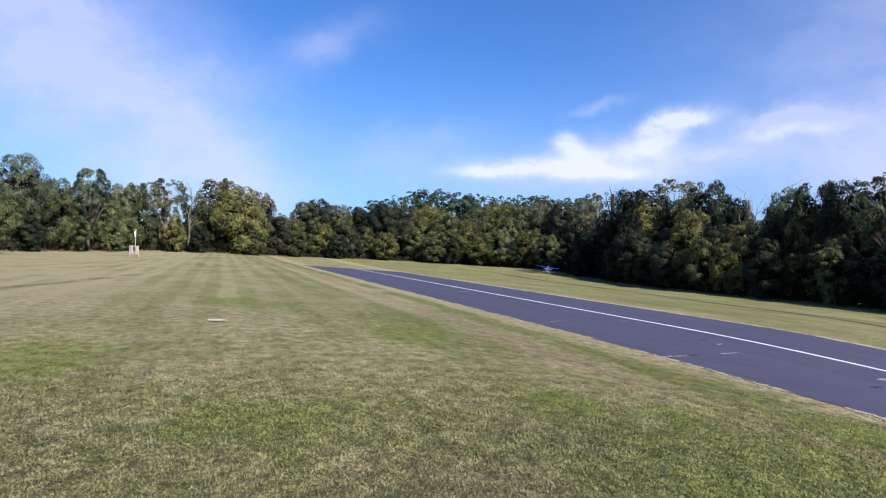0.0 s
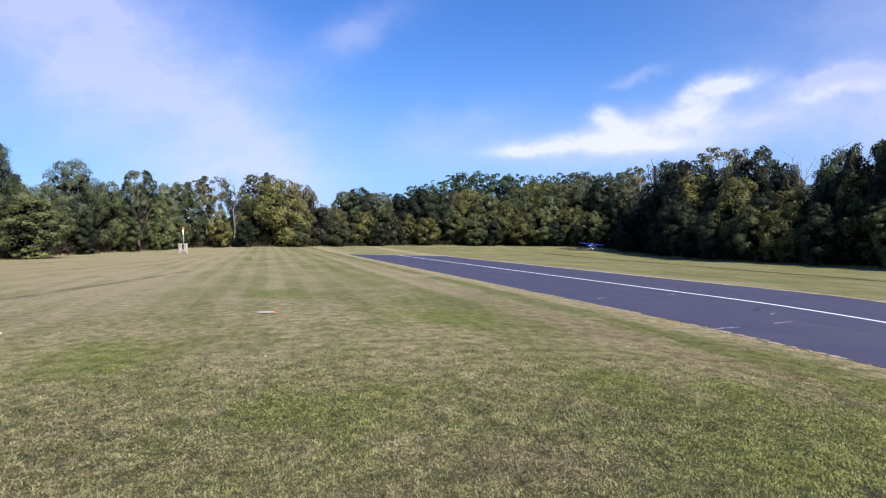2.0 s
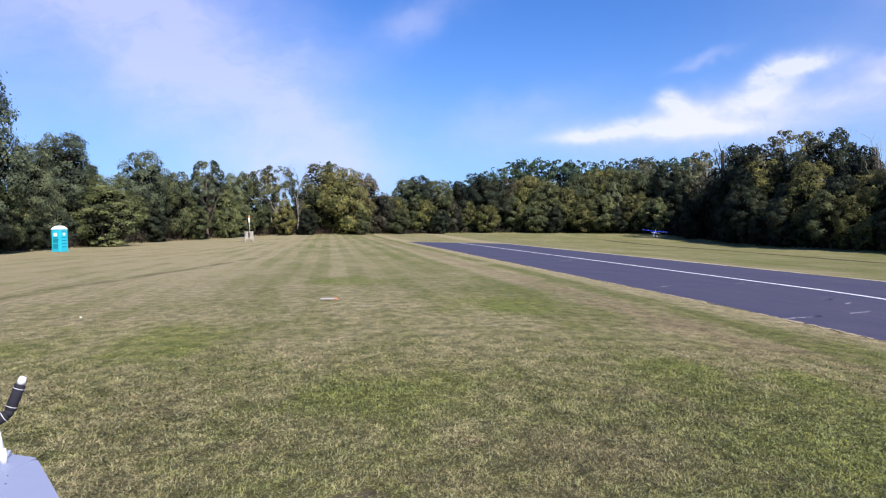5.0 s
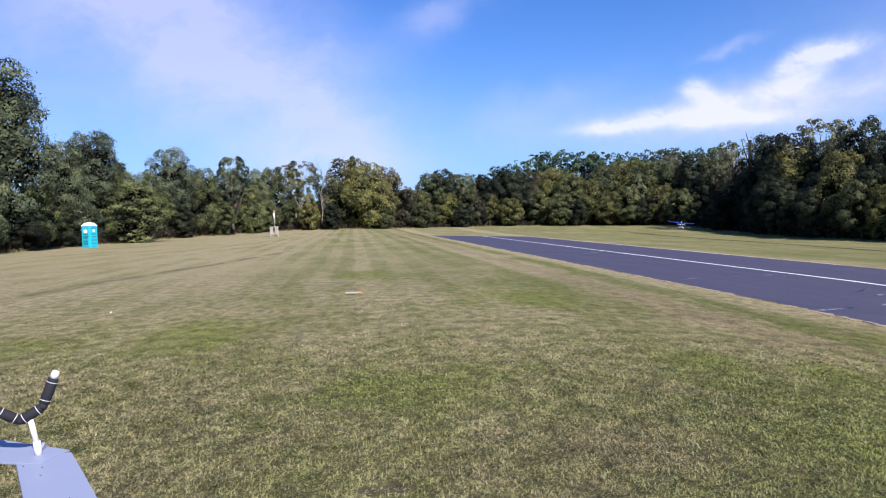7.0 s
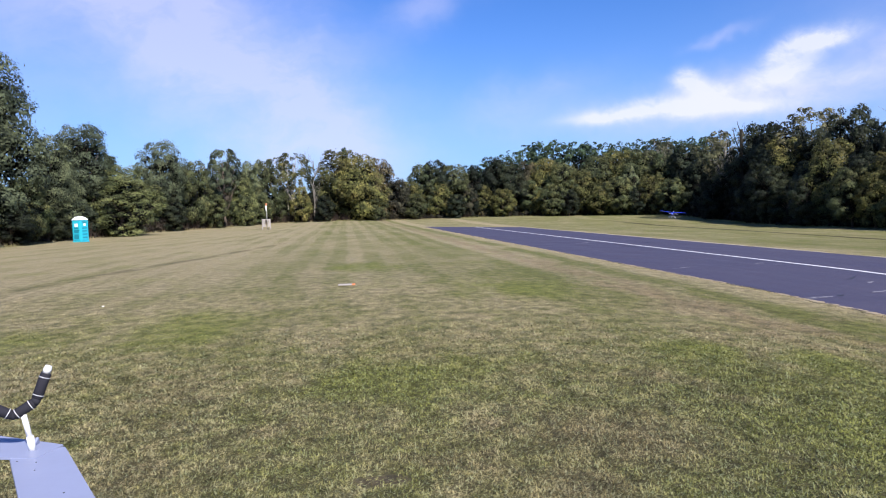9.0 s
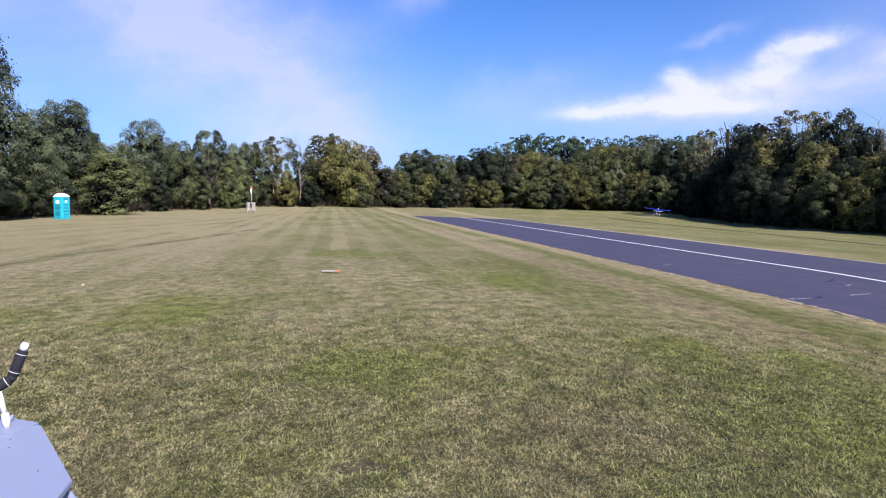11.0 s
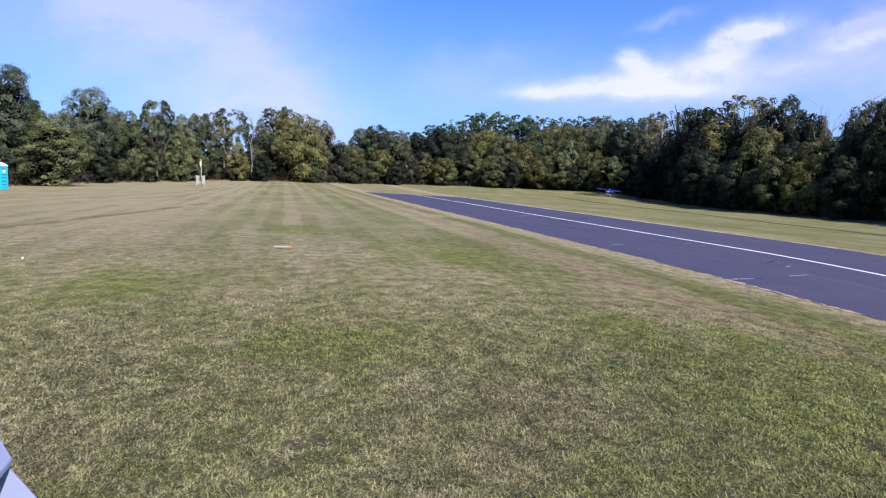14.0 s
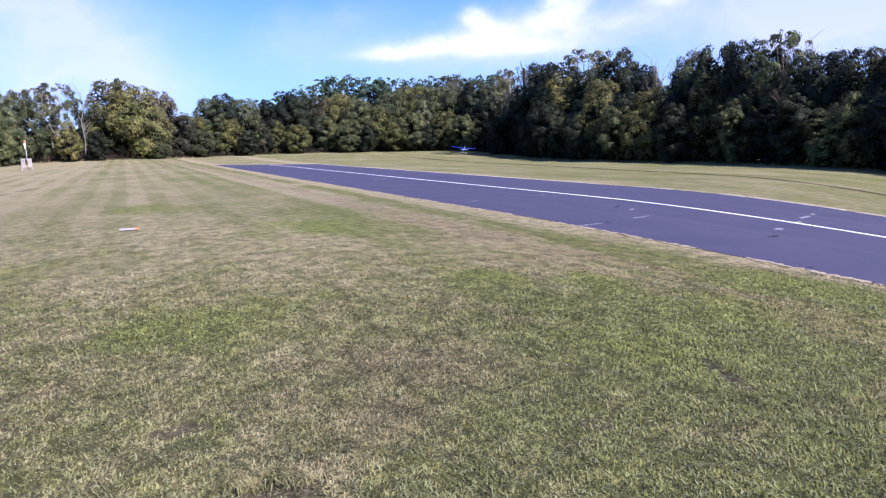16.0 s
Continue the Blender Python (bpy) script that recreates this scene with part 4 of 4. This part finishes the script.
plain("white_pipe", (0.72, 0.72, 0.72), 0.35, vary=0.03)
plain("tie_nylon", (0.50, 0.50, 0.52), 0.45, vary=0.05)
plain("foam", (0.022, 0.022, 0.030), 0.85, vary=0.25, scale=14.0, relief=0.002, spec=0.25)
plain("grey_paint", (0.25, 0.28, 0.40), 0.5, vary=0.05, scale=5.0)
plain("grey_wood", (0.36, 0.33, 0.31), 0.85, vary=0.2, scale=5.0, relief=0.003)
plain("orange_cloth", (0.55, 0.20, 0.08), 0.8, vary=0.1)
plain("old_white", (0.36, 0.33, 0.30), 0.8, vary=0.15, scale=8.0)
plain("white_cloth", (0.80, 0.79, 0.76), 0.85, vary=0.08)
plain("zinc", (0.62, 0.62, 0.62), 0.45, 0.4, vary=0.1)
plain("film_blue", (0.012, 0.05, 0.55), 0.25, vary=0.05)
plain("film_white", (0.80, 0.80, 0.82), 0.3, vary=0.03)


def portable_toilet():
    ob = tagged(new("portable_toilet"), "bright cyan plastic portable toilet with a white roof", "portable toilet")
    part("skid", box(1.14, 1.14, 0.12, (0, 0, 0.06), 0.02), M["cyan_plastic"], ob, "cyan plastic base skid")
    part("body", box(1.08, 1.08, 2.0, (0, 0, 1.12), 0.05), M["cyan_plastic"], ob)
    roof = bmesh.new()
    rings = ((0.575, 2.08), (0.585, 2.12), (0.52, 2.22), (0.34, 2.38), (0.12, 2.44))
    loops = []
    for r, z in rings:
        loops.append([roof.verts.new((sx_ * r, sy_ * r, z)) for sx_, sy_ in ((-1, -1), (1, -1), (1, 1), (-1, 1))])
    for a, b in zip(loops, loops[1:]):
        for i in range(4):
            roof.faces.new((a[i], a[(i + 1) % 4], b[(i + 1) % 4], b[i]))
    roof.faces.new(loops[-1])
    roof.faces.new(loops[0][::-1])
    bmesh.ops.bevel(roof, geom=[e for e in roof.edges if abs(e.verts[0].co.z - e.verts[1].co.z) > 0.01], offset=0.05, segments=2, affect="EDGES")
    part("roof", roof, M["white_plastic"], ob, "white domed translucent roof")
    door = part("door", box(0.86, 0.035, 1.84, (0, -0.552, 1.10), 0.012), M["cyan_plastic"], ob)
    # panels stand proud; the recess shade is only in their colour
    for z, hh in ((0.52, 0.46), (1.02, 0.34), (1.32, 0.14)):
        part("door_panel", box(0.62, 0.02, hh, (0, -0.574, z), 0.008), M["cyan_deep"], door, "darker door panel with a recess's shade in its colour")
    part("sign", box(0.42, 0.012, 0.32, (0.02, -0.576, 1.60), 0.004), M["white_plastic"], door, "white notice with unreadable writing")
    part("latch", box(0.06, 0.04, 0.12, (0.36, -0.585, 1.12), 0.01), M["dark_plastic"], door)
    part("hinge_rail", box(0.05, 0.03, 1.84, (-0.45, -0.56, 1.10), 0.008), M["cyan_deep"], ob)
    side = part("side_wall", box(0.03, 0.86, 1.84, (0.548, 0, 1.10), 0.01), M["cyan_plastic"], ob)
    for z in (0.45, 0.75, 1.05, 1.32):
        part("rib", box(0.02, 0.66, 0.10, (0.566, 0, z), 0.006), M["cyan_deep"], side)
    part("sign", box(0.012, 0.30, 0.24, (0.569, 0.0, 1.64), 0.004), M["white_plastic"], side, "white notice with unreadable writing")
    for z in (1.84, 1.92):
        part("vent_slot", box(0.014, 0.6, 0.03, (0.566, 0, z)), M["dark_plastic"], side)
    return ob


toilet = portable_toilet()
tx, ty = 65 * math.sin(radians(-19.3)), 65 * math.cos(radians(-19.3))
toilet.matrix_basis = pose(tx, ty, landz(tx, ty), 0, 0, -24) @ Matrix.Diagonal((0.77, 0.77, 0.86, 1))


def windsock_post():
    ob = tagged(new("windsock"), "limp orange and white windsock on a pole in a slatted crate", "windsock")
    for x, y in ((-0.5, -0.42), (0.5, -0.42), (0.5, 0.42), (-0.5, 0.42)):
        part("leg", box(0.09, 0.09, 1.36, (x, y, 0.68), 0.008), M["grey_wood"], ob)
    for x in (-0.36, -0.19, 0.22, 0.37):
        part("slat", box(0.12, 0.025, 1.0, (x, -0.47, 0.84), 0.005), M["old_white"], ob)
    for y in (-0.28, -0.1, 0.1, 0.28):
        for x in (-0.55, 0.55):
            part("slat", box(0.025, 0.13, 1.0, (x, y, 0.84), 0.005), M["old_white"], ob)
    for z in (0.42, 1.28):
        part("rail", box(1.1, 0.04, 0.08, (0, -0.44, z), 0.006), M["grey_wood"], ob)
        part("rail", box(1.1, 0.04, 0.08, (0, 0.44, z), 0.006), M["grey_wood"], ob)
    part("pole", mesh_of("pole", *tube([(0.12, 0, 0), (0.12, 0, 2.0), (0.13, 0, 3.42)], [0.04, 0.036, 0.03], 10), M["zinc"], True), None, ob, "pale metal pole")
    part("hoop", mesh_of("hoop", *tube([(0.13 + 0.11 * math.cos(a), 0.11 * math.sin(a) - 0.1, 3.36) for a in np.linspace(0, 6.2832, 13)], [0.012] * 13, 6), M["zinc"]), None, ob)
    sock = [((0.10, -0.12, 3.36), 0.12), ((0.08, -0.14, 3.22), 0.12), ((0.06, -0.15, 3.10), 0.11)]
    part("sock_top", mesh_of("sock_top", *tube([p for p, _ in sock], [r for _, r in sock], 12), M["orange_cloth"], True), None, ob, "orange cloth band")
    sock = [((0.06, -0.15, 3.10), 0.107), ((0.04, -0.16, 2.85), 0.11), ((0.05, -0.15, 2.6), 0.085), ((0.05, -0.12, 2.42), 0.07)]
    part("sock_tail", mesh_of("sock_tail", *tube([p for p, _ in sock], [r for _, r in sock], 12), M["white_cloth"], True), None, ob, "white drooping cloth")
    return ob


sock_post = windsock_post()
tx, ty = 88 * math.sin(radians(-6.2)), 88 * math.cos(radians(-6.2))
sock_post.matrix_basis = pose(tx, ty, landz(tx, ty), 0, 0, 8) @ Matrix.Diagonal((0.9, 0.9, 0.92, 1))

# a painted marker board lies in the grass
marker = tagged(new("marker_board"), "low white board with an orange end lying in the grass", "marker board")
part("board", box(0.36, 0.12, 0.035, (-0.04, 0, 0.03), 0.008), M["old_white"], marker)
part("end_cap", box(0.08, 0.125, 0.038, (0.182, 0, 0.03), 0.008), M["orange_cloth"], marker, "orange painted end")
marker.matrix_basis = pose(-0.04, 16.3, landz(-0.04, 16.3) + 0.015, 5, 0, -6) @ Matrix.Diagonal((0.86, 0.86, 0.8, 1))

# litter in the turf
for x, y, sc in ((-4.75, 14.5, 0.40),):
    scrap = part("paper_scrap", slab(((-0.05, -0.03), (0.02, -0.045), (0.055, 0.0), (0.01, 0.04), (-0.045, 0.03)), 0.0, 0.012, 0.003), M["white_cloth"], None)
    tagged(scrap, "small white paper scrap lying on the grass", "litter")
    scrap.matrix_basis = pose(x, y, landz(x, y) + 0.02, 12, -8, 40) @ Matrix.Diagonal((sc, sc, 1, 1))


def model_stand():
    """A painted bench with a foam-wrapped pipe cradle for a model aircraft."""
    ob = tagged(new("aircraft_stand"), "pale grey painted bench stand with foam-wrapped pipe cradle", "model stand")
    z = 0.75
    deck = slab(((-1.215, 3.145), (-1.41, 3.08), (-1.18, 2.62), (-0.93, 2.10), (-0.89, 1.98), (-0.862, 2.21), (-0.875, 2.50))[::-1], z - 0.022, z, 0.003)
    part("deck", deck, M["grey_paint"], ob, "flat pale grey painted board")
    arm = slab(((-1.232, 3.168), (-1.602, 3.385), (-2.02, 3.63), (-2.12, 3.46), (-1.70, 3.20), (-1.45, 3.054), (-1.274, 3.004)), z - 0.006, z + 0.003, 0.001)
    part("side_board", arm, M["grey_paint"], ob)
    for (x, y), (dx, dy), face, w_ in (((-0.893, 2.50), (0.50, 0.02), (-0.15, -0.9, 0.35), 0.17), ((-1.12, 2.15), (-0.45, -0.30), (0.5, -0.7, -0.3), 0.12),
                                       ((-1.98, 3.52), (-0.35, 0.2), (0.5, 0.7, -0.3), 0.12), ((-1.36, 3.10), (-0.05, 0.40), (-0.8, 0.2, -0.3), 0.12)):
        top, low = Vector((x, y, z - 0.026)), Vector((x + dx, y + dy, 0.0))
        ax = (low - top).normalized()
        nr = Vector(face)
        nr = (nr - ax * nr.dot(ax)).normalized()
        side = ax.cross(nr)
        bm = bmesh.new()
        vs = [bm.verts.new(c_ + side * (sw * w_) - nr * (sn * 0.013)) for c_ in (top, low) for sw, sn in ((0, 0), (1, 0), (1, 1), (0, 1))]
        for q in ((0, 1, 2, 3), (7, 6, 5, 4), (0, 4, 5, 1), (1, 5, 6, 2), (2, 6, 7, 3), (3, 7, 4, 0)):
            bm.faces.new([vs[i] for i in q])
        bmesh.ops.recalc_face_normals(bm, faces=bm.faces)
        bmesh.ops.bevel(bm, geom=list(bm.edges), offset=0.0015, segments=1, affect="EDGES")
        part("leg", bm, M["grey_paint"], ob, "splayed board leg")
    cleat = slab(((-0.915, 2.50), (-0.90, 2.30), (-0.96, 2.30), (-0.98, 2.50))[::-1], z - 0.075, z - 0.022, 0.002)
    part("cleat", cleat, M["grey_paint"], ob, "block under the board")
    for x, y in ((-1.381, 3.040), (-1.257, 2.961), (-1.224, 2.866), (-1.02, 2.60), (-1.34, 2.99)):
        part("screw", mesh_of("screw", *tube([(x, y, z - 0.002), (x, y, z + 0.002)], [0.0035, 0.003], 8), M["dark_plastic"]), None, ob)
    # upright and cradle, in the plane that faces the field
    base = Vector((-1.335, 3.12, z))
    r = Vector((0.93, 0.36, 0)).normalized()
    up = Vector((0, 0, 1))
    pipe = [base, base + up * 0.062 - r * 0.006]
    part("socket", mesh_of("socket", *tube(pipe, [0.0150, 0.0150], 14), M["white_pipe"], True), None, ob, "white plastic pipe socket")
    fork = base + up * 0.166 - r * 0.026
    part("upright", mesh_of("upright", *tube([base + up * 0.05 - r * 0.005, fork], [0.0112, 0.0112], 14), M["white_pipe"], True), None, ob, "white plastic pipe")
    knee = fork + r * 0.050 + up * 0.040
    tip = knee + r * 0.048 + up * 0.124
    left = fork - r * 0.034 - up * 0.008
    lk = left - r * 0.085 + up * 0.055
    lt = lk - r * 0.045 + up * 0.125

    def sleeve(a, b, name="foam_sleeve"):
        d_ = (b - a).normalized()
        pts = [a, a + d_ * 0.004, b - d_ * 0.004, b]
        ob_ = part(name, mesh_of(name, *tube(pts, [0.0185, 0.0212, 0.0212, 0.0185], 16), M["foam"], True), None, ob, "black foam pipe sleeve")
        for u in (0.14, 0.84):
            c_ = a.lerp(b, u)
            part("cable_tie", mesh_of("cable_tie", *tube([c_ - d_ * 0.0015, c_ + d_ * 0.0015], [0.0222, 0.0222], 16), M["tie_nylon"], True), None, ob_, "white cable tie")

    core = [lt, lk, left, fork, knee, tip + (tip - knee).normalized() * 0.02]
    part("cradle_pipe", mesh_of("cradle_pipe", *tube(core, [0.0135] * 6, 12), M["white_pipe"], True), None, ob, "bent white plastic pipe")
    sleeve(left.lerp(fork, 0.1), knee - (knee - fork).normalized() * 0.01)
    sleeve(knee + (tip - knee).normalized() * 0.012, tip - (tip - knee).normalized() * 0.012)
    sleeve(lk + (left - lk).normalized() * 0.01, left - (left - lk).normalized() * 0.01)
    sleeve(lk + (lt - lk).normalized() * 0.012, lt - (lt - lk).normalized() * 0.012)
    for p, q, r_ in ((fork, knee, tip), (fork, left, lk), (left, lk, lt)):
        d1, d2 = (q - p).normalized(), (r_ - q).normalized()
        bend_ = [q - d1 * 0.013, q - d1 * 0.003 + d2 * 0.003, q + d2 * 0.013]
        part("foam_elbow", mesh_of("foam_elbow", *tube(bend_, [0.0180, 0.0192, 0.0180], 14), M["foam"], True), None, ob, "black foam at the bend")
    for a, b in ((knee, tip), (lk, lt)):
        d_ = (b - a).normalized()
        e = [b - d_ * 0.012, b + d_ * 0.003, b + d_ * 0.010, b + d_ * 0.016, b + d_ * 0.020, b + d_ * 0.022]
        part("end_cap", mesh_of("end_cap", *tube(e, [0.0150, 0.0165, 0.0156, 0.0126, 0.0080, 0.0030], 14), M["white_pipe"], True), None, ob, "white rounded end cap")
    return ob


model_stand()


def model_aircraft():
    """High-winged model, nose along +y."""
    ob = tagged(new("model_aircraft"), "blue and white high-wing radio-controlled model aircraft flying low", "model aircraft")
    body = bmesh.new()
    secs = ((0.46, 0.045, -0.02), (0.42, 0.065, -0.01), (0.25, 0.075, 0.0), (0.0, 0.075, 0.01), (-0.25, 0.055, 0.02), (-0.62, 0.022, 0.03))
    loops = [[body.verts.new((sx_ * r * 0.8, y, z + sz_ * r)) for sx_, sz_ in ((-1, -1), (1, -1), (1, 1), (-1, 1))] for y, r, z in secs]
    for a, b in zip(loops, loops[1:]):
        for i in range(4):
            body.faces.new((a[i], a[(i + 1) % 4], b[(i + 1) % 4], b[i]))
    body.faces.new(loops[0][::-1])
    body.faces.new(loops[-1])
    bmesh.ops.recalc_face_normals(body, faces=body.faces)
    bmesh.ops.bevel(body, geom=list(body.edges), offset=0.008, segments=2, affect="EDGES")
    part("fuselage", body, M["film_blue"], ob, "blue fuselage")

    def panel(name, outline, z, thick, mat_, turn=None):
        bm = slab(outline, z - thick / 2, z + thick / 2, thick * 0.3)
        if turn is not None:
            bmesh.ops.transform(bm, matrix=turn, verts=bm.verts)
        return part(name, bm, mat_, ob)

    for sd in (-1, 1):
        tilt = Matrix.Rotation(radians(-3 * sd), 4, "Y")
        o = ((0, -0.06), (sd * 0.55, -0.06), (sd * 0.55, 0.19), (0, 0.19))
        wing = panel("wing", o if sd > 0 else o[::-1], 0.10, 0.03, M["film_blue"], tilt)
        o = ((sd * 0.553, -0.06), (sd * 0.74, -0.05), (sd * 0.78, 0.05), (sd * 0.74, 0.18), (sd * 0.553, 0.19))
        panel("wing_tip", o if sd > 0 else o[::-1], 0.10, 0.028, M["film_blue"], tilt)
        o = ((sd * 0.02, -0.62), (sd * 0.27, -0.60), (sd * 0.24, -0.48), (sd * 0.02, -0.45))
        panel("tailplane", o if sd > 0 else o[::-1], 0.045, 0.012, M["film_white"])
        leg = tube([(sd * 0.04, 0.18, -0.07), (sd * 0.17, 0.18, -0.20)], [0.008, 0.006], 8)
        part("gear_leg", mesh_of("gear_leg", *leg, M["zinc"]), None, ob)
        wh = part("wheel", mesh_of("wheel", *tube([(sd * 0.165, 0.18, -0.20), (sd * 0.172, 0.18, -0.20), (sd * 0.188, 0.18, -0.20), (sd * 0.195, 0.18, -0.20)], [0.035, 0.045, 0.045, 0.035], 14), M["film_white"], True), None, ob)
    fin = slab(((-0.62, 0.04), (-0.44, 0.04), (-0.52, 0.20), (-0.60, 0.24), (-0.66, 0.22))[::-1], -0.006, 0.006, 0.002)
    bmesh.ops.transform(fin, matrix=Matrix(((0, 0, 1, 0), (1, 0, 0, 0), (0, 1, 0, 0), (0, 0, 0, 1))), verts=fin.verts)
    part("fin", fin, M["film_white"], ob, "white tail fin")
    part("cabin_window", box(0.09, 0.16, 0.05, (0, 0.10, 0.075), 0.01), M["dark_plastic"], ob)
    part("nose_wheel", mesh_of("nose_wheel", *tube([(-0.012, 0.40, -0.19), (0.012, 0.40, -0.19)], [0.04, 0.04], 12), M["film_white"], True), None, ob)
    part("nose_strut", mesh_of("nose_strut", *tube([(0, 0.40, -0.05), (0, 0.40, -0.19)], [0.006, 0.006], 8), M["zinc"]), None, ob)
    part("spinner", mesh_of("spinner", *tube([(0, 0.46, -0.02), (0, 0.49, -0.02), (0, 0.515, -0.02)], [0.03, 0.024, 0.004], 12), M["film_white"], True), None, ob)
    part("propeller", box(0.30, 0.008, 0.025, (0, 0.475, -0.02), 0.003), M["dark_plastic"], ob)
    return ob


plane = model_aircraft()
plane.matrix_basis = pose(17.2, 35.7, 1.02, 4, -7, 150) @ Matrix.Diagonal((0.86, 0.86, 0.86, 1))

# ---------------------------------------------------------------- grass that stands up from the turf
rg = np.random.default_rng(77)


def grass(name, count, r0, r1, a0, a1, power, tall, wide, label, look_="blades"):
    """Mown blades, thinning out with distance; one face each."""
    u = rg.random(count)
    r = (r0 ** power + u * (r1 ** power - r0 ** power)) ** (1 / power)
    a = rg.random(count)
    a = np.radians(a0 + (a1 - a0) * a + 9.0 * rg.normal(size=count) * ((a < 0.12) | (a > 0.88)))
    x, y = r * np.sin(a), r * np.cos(a)
    keep = (x < RWY_X0 - 0.04) & (rg.random(count) < np.clip((r1 - r) / (0.55 * (r1 - r0)), 0, 1))
    for bx, by, rx, ry, darkness in BARE:
        q = ((x - bx) / rx) ** 2 + ((y - by) / ry) ** 2
        keep &= (q > 0.8) | (rg.random(count) < (0.25 if darkness < 0.5 else 0.06))
    x, y, r = x[keep], y[keep], r[keep]
    k = len(x)
    z = land(x, y)
    grow = np.clip(r / 6.0, 0.8, 2.0)
    ln = tall * (0.45 + 0.9 * rg.random(k)) * (0.8 + 0.2 * grow)
    wd = wide * (0.6 + 0.8 * rg.random(k)) * grow
    # most blades lie the way the mower went
    th = np.where(rg.random(k) < 0.3, 0.4 + 0.9 * np.sin(x * 9.1 + 2 * np.sin(y * 7.3)) + 0.5 * rg.normal(size=k), 2 * math.pi * rg.random(k))
    lean = np.clip(0.95 + 0.30 * rg.normal(size=k), 0.1, 1.3)
    out = np.stack([np.cos(th), np.sin(th), np.zeros(k)], 1)
    side = np.stack([-np.sin(th), np.cos(th), np.zeros(k)], 1)
    base = np.stack([x, y, z - 0.004], 1)
    mid = base + out * (ln * 0.45 * np.sin(lean * 0.7))[:, None] + np.array([0, 0, 1]) * (ln * 0.55 * np.cos(lean * 0.7))[:, None]
    tip = base + out * (ln * np.sin(lean * 1.2))[:, None] + np.array([0, 0, 1]) * (ln * 0.9 * np.maximum(0.12, np.cos(lean * 1.2)))[:, None]
    w_ = (side * wd[:, None])
    leaf = np.stack([base * 0.6 + mid * 0.4 - w_, base * 0.6 + mid * 0.4 + w_, tip], 1)
    ob = new(name, soup(name, leaf.reshape(-1, 3), 3, M[look_]))
    return tagged(ob, label, "grass", kind="stuff")


grass("grass", 820000, 1.0, 11.0, -40, 76, 1.12, 0.036, 0.0054, "short mown grass blades, green and straw mixed")
grass("grass", 330000, 7.0, 19.0, -36, 62, 0.8, 0.022, 0.0034, "short mown grass blades, green and straw mixed", "blades_even")


def grass_edge(points, count, band, tall):
    """Longer grass along the edge of the mown part."""
    pts = np.array(points, float)
    seg = np.hypot(*np.diff(pts, axis=0).T)
    at = np.concatenate([[0], np.cumsum(seg)])
    u = rg.random(count) * at[-1]
    x, y = np.interp(u, at, pts[:, 0]), np.interp(u, at, pts[:, 1])
    x = x + band * (rg.random(count) - 0.5)
    z = land(x, y)
    ln = tall * (0.5 + 0.8 * rg.random(count)) * (0.8 + 0.2 * np.sin(y * 0.33 + np.sin(y * 0.13) * 3))
    th = 2 * math.pi * rg.random(count)
    out = np.stack([np.cos(th), np.sin(th), np.zeros(count)], 1) * (ln * 0.4)[:, None]
    side = np.stack([-np.sin(th), np.cos(th), np.zeros(count)], 1) * 0.012
    base = np.stack([x, y, z - 0.01], 1)
    tip = base + out + np.array([0, 0, 1]) * ln[:, None]
    ob = new("rough_grass", soup("rough_grass", np.stack([base - side, base + side, tip], 1).reshape(-1, 3), 3, M["blades"]))
    return tagged(ob, "ragged line of longer dry grass beside the mown strip", "grass", kind="stuff")


grass_edge(((8.52, -6), (8.52, 20), (8.52, 79)), 20000, 0.22, 0.03)
grass_edge(((20.0, -6), (20.0, 20), (20.0, 79)), 14000, 0.25, 0.04)
for line in (EDGE_LEFT, EDGE_FAR, EDGE_RIGHT):
    grass_edge([((d_ - 0.8) * math.sin(radians(a)), (d_ - 0.8) * math.cos(radians(a))) for a, d_ in line], 7000, 1.4, 0.30)


def tuft(x, y, count, reach, seed):
    """A clump of long arching blades beside bare soil."""
    r_ = np.random.default_rng(seed)
    th = 2 * math.pi * r_.random(count)
    ln = reach * (0.5 + 0.6 * r_.random(count))
    out = np.stack([np.cos(th), np.sin(th), np.zeros(count)], 1)
    side = np.stack([-np.sin(th), np.cos(th), np.zeros(count)], 1) * 0.0032
    base = np.stack([x + 0.06 * r_.normal(size=count), y + 0.03 * r_.normal(size=count), np.full(count, landz(x, y) - 0.004)], 1)
    up_ = np.array([0, 0, 1.0])
    mid = base + out * (ln * 0.4)[:, None] + up_ * (ln * 0.42)[:, None]
    tip = base + out * (ln * 0.95)[:, None] + up_ * (ln * 0.15)[:, None]
    quads = np.concatenate([np.stack([base - side, base + side, mid], 1), np.stack([mid - side, mid + side, tip], 1)])
    ob = new("grass_tuft", soup("grass_tuft", quads.reshape(-1, 3), 3, M["blades"]))
    return tagged(ob, "tuft of longer grey-green grass beside bare soil", "grass", kind="stuff")


tuft(0.40, 3.50, 130, 0.14, 5)
tuft(0.55, 3.48, 150, 0.15, 6)
tuft(0.68, 3.40, 110, 0.12, 8)
tuft(3.86, 3.70, 70, 0.07, 7)
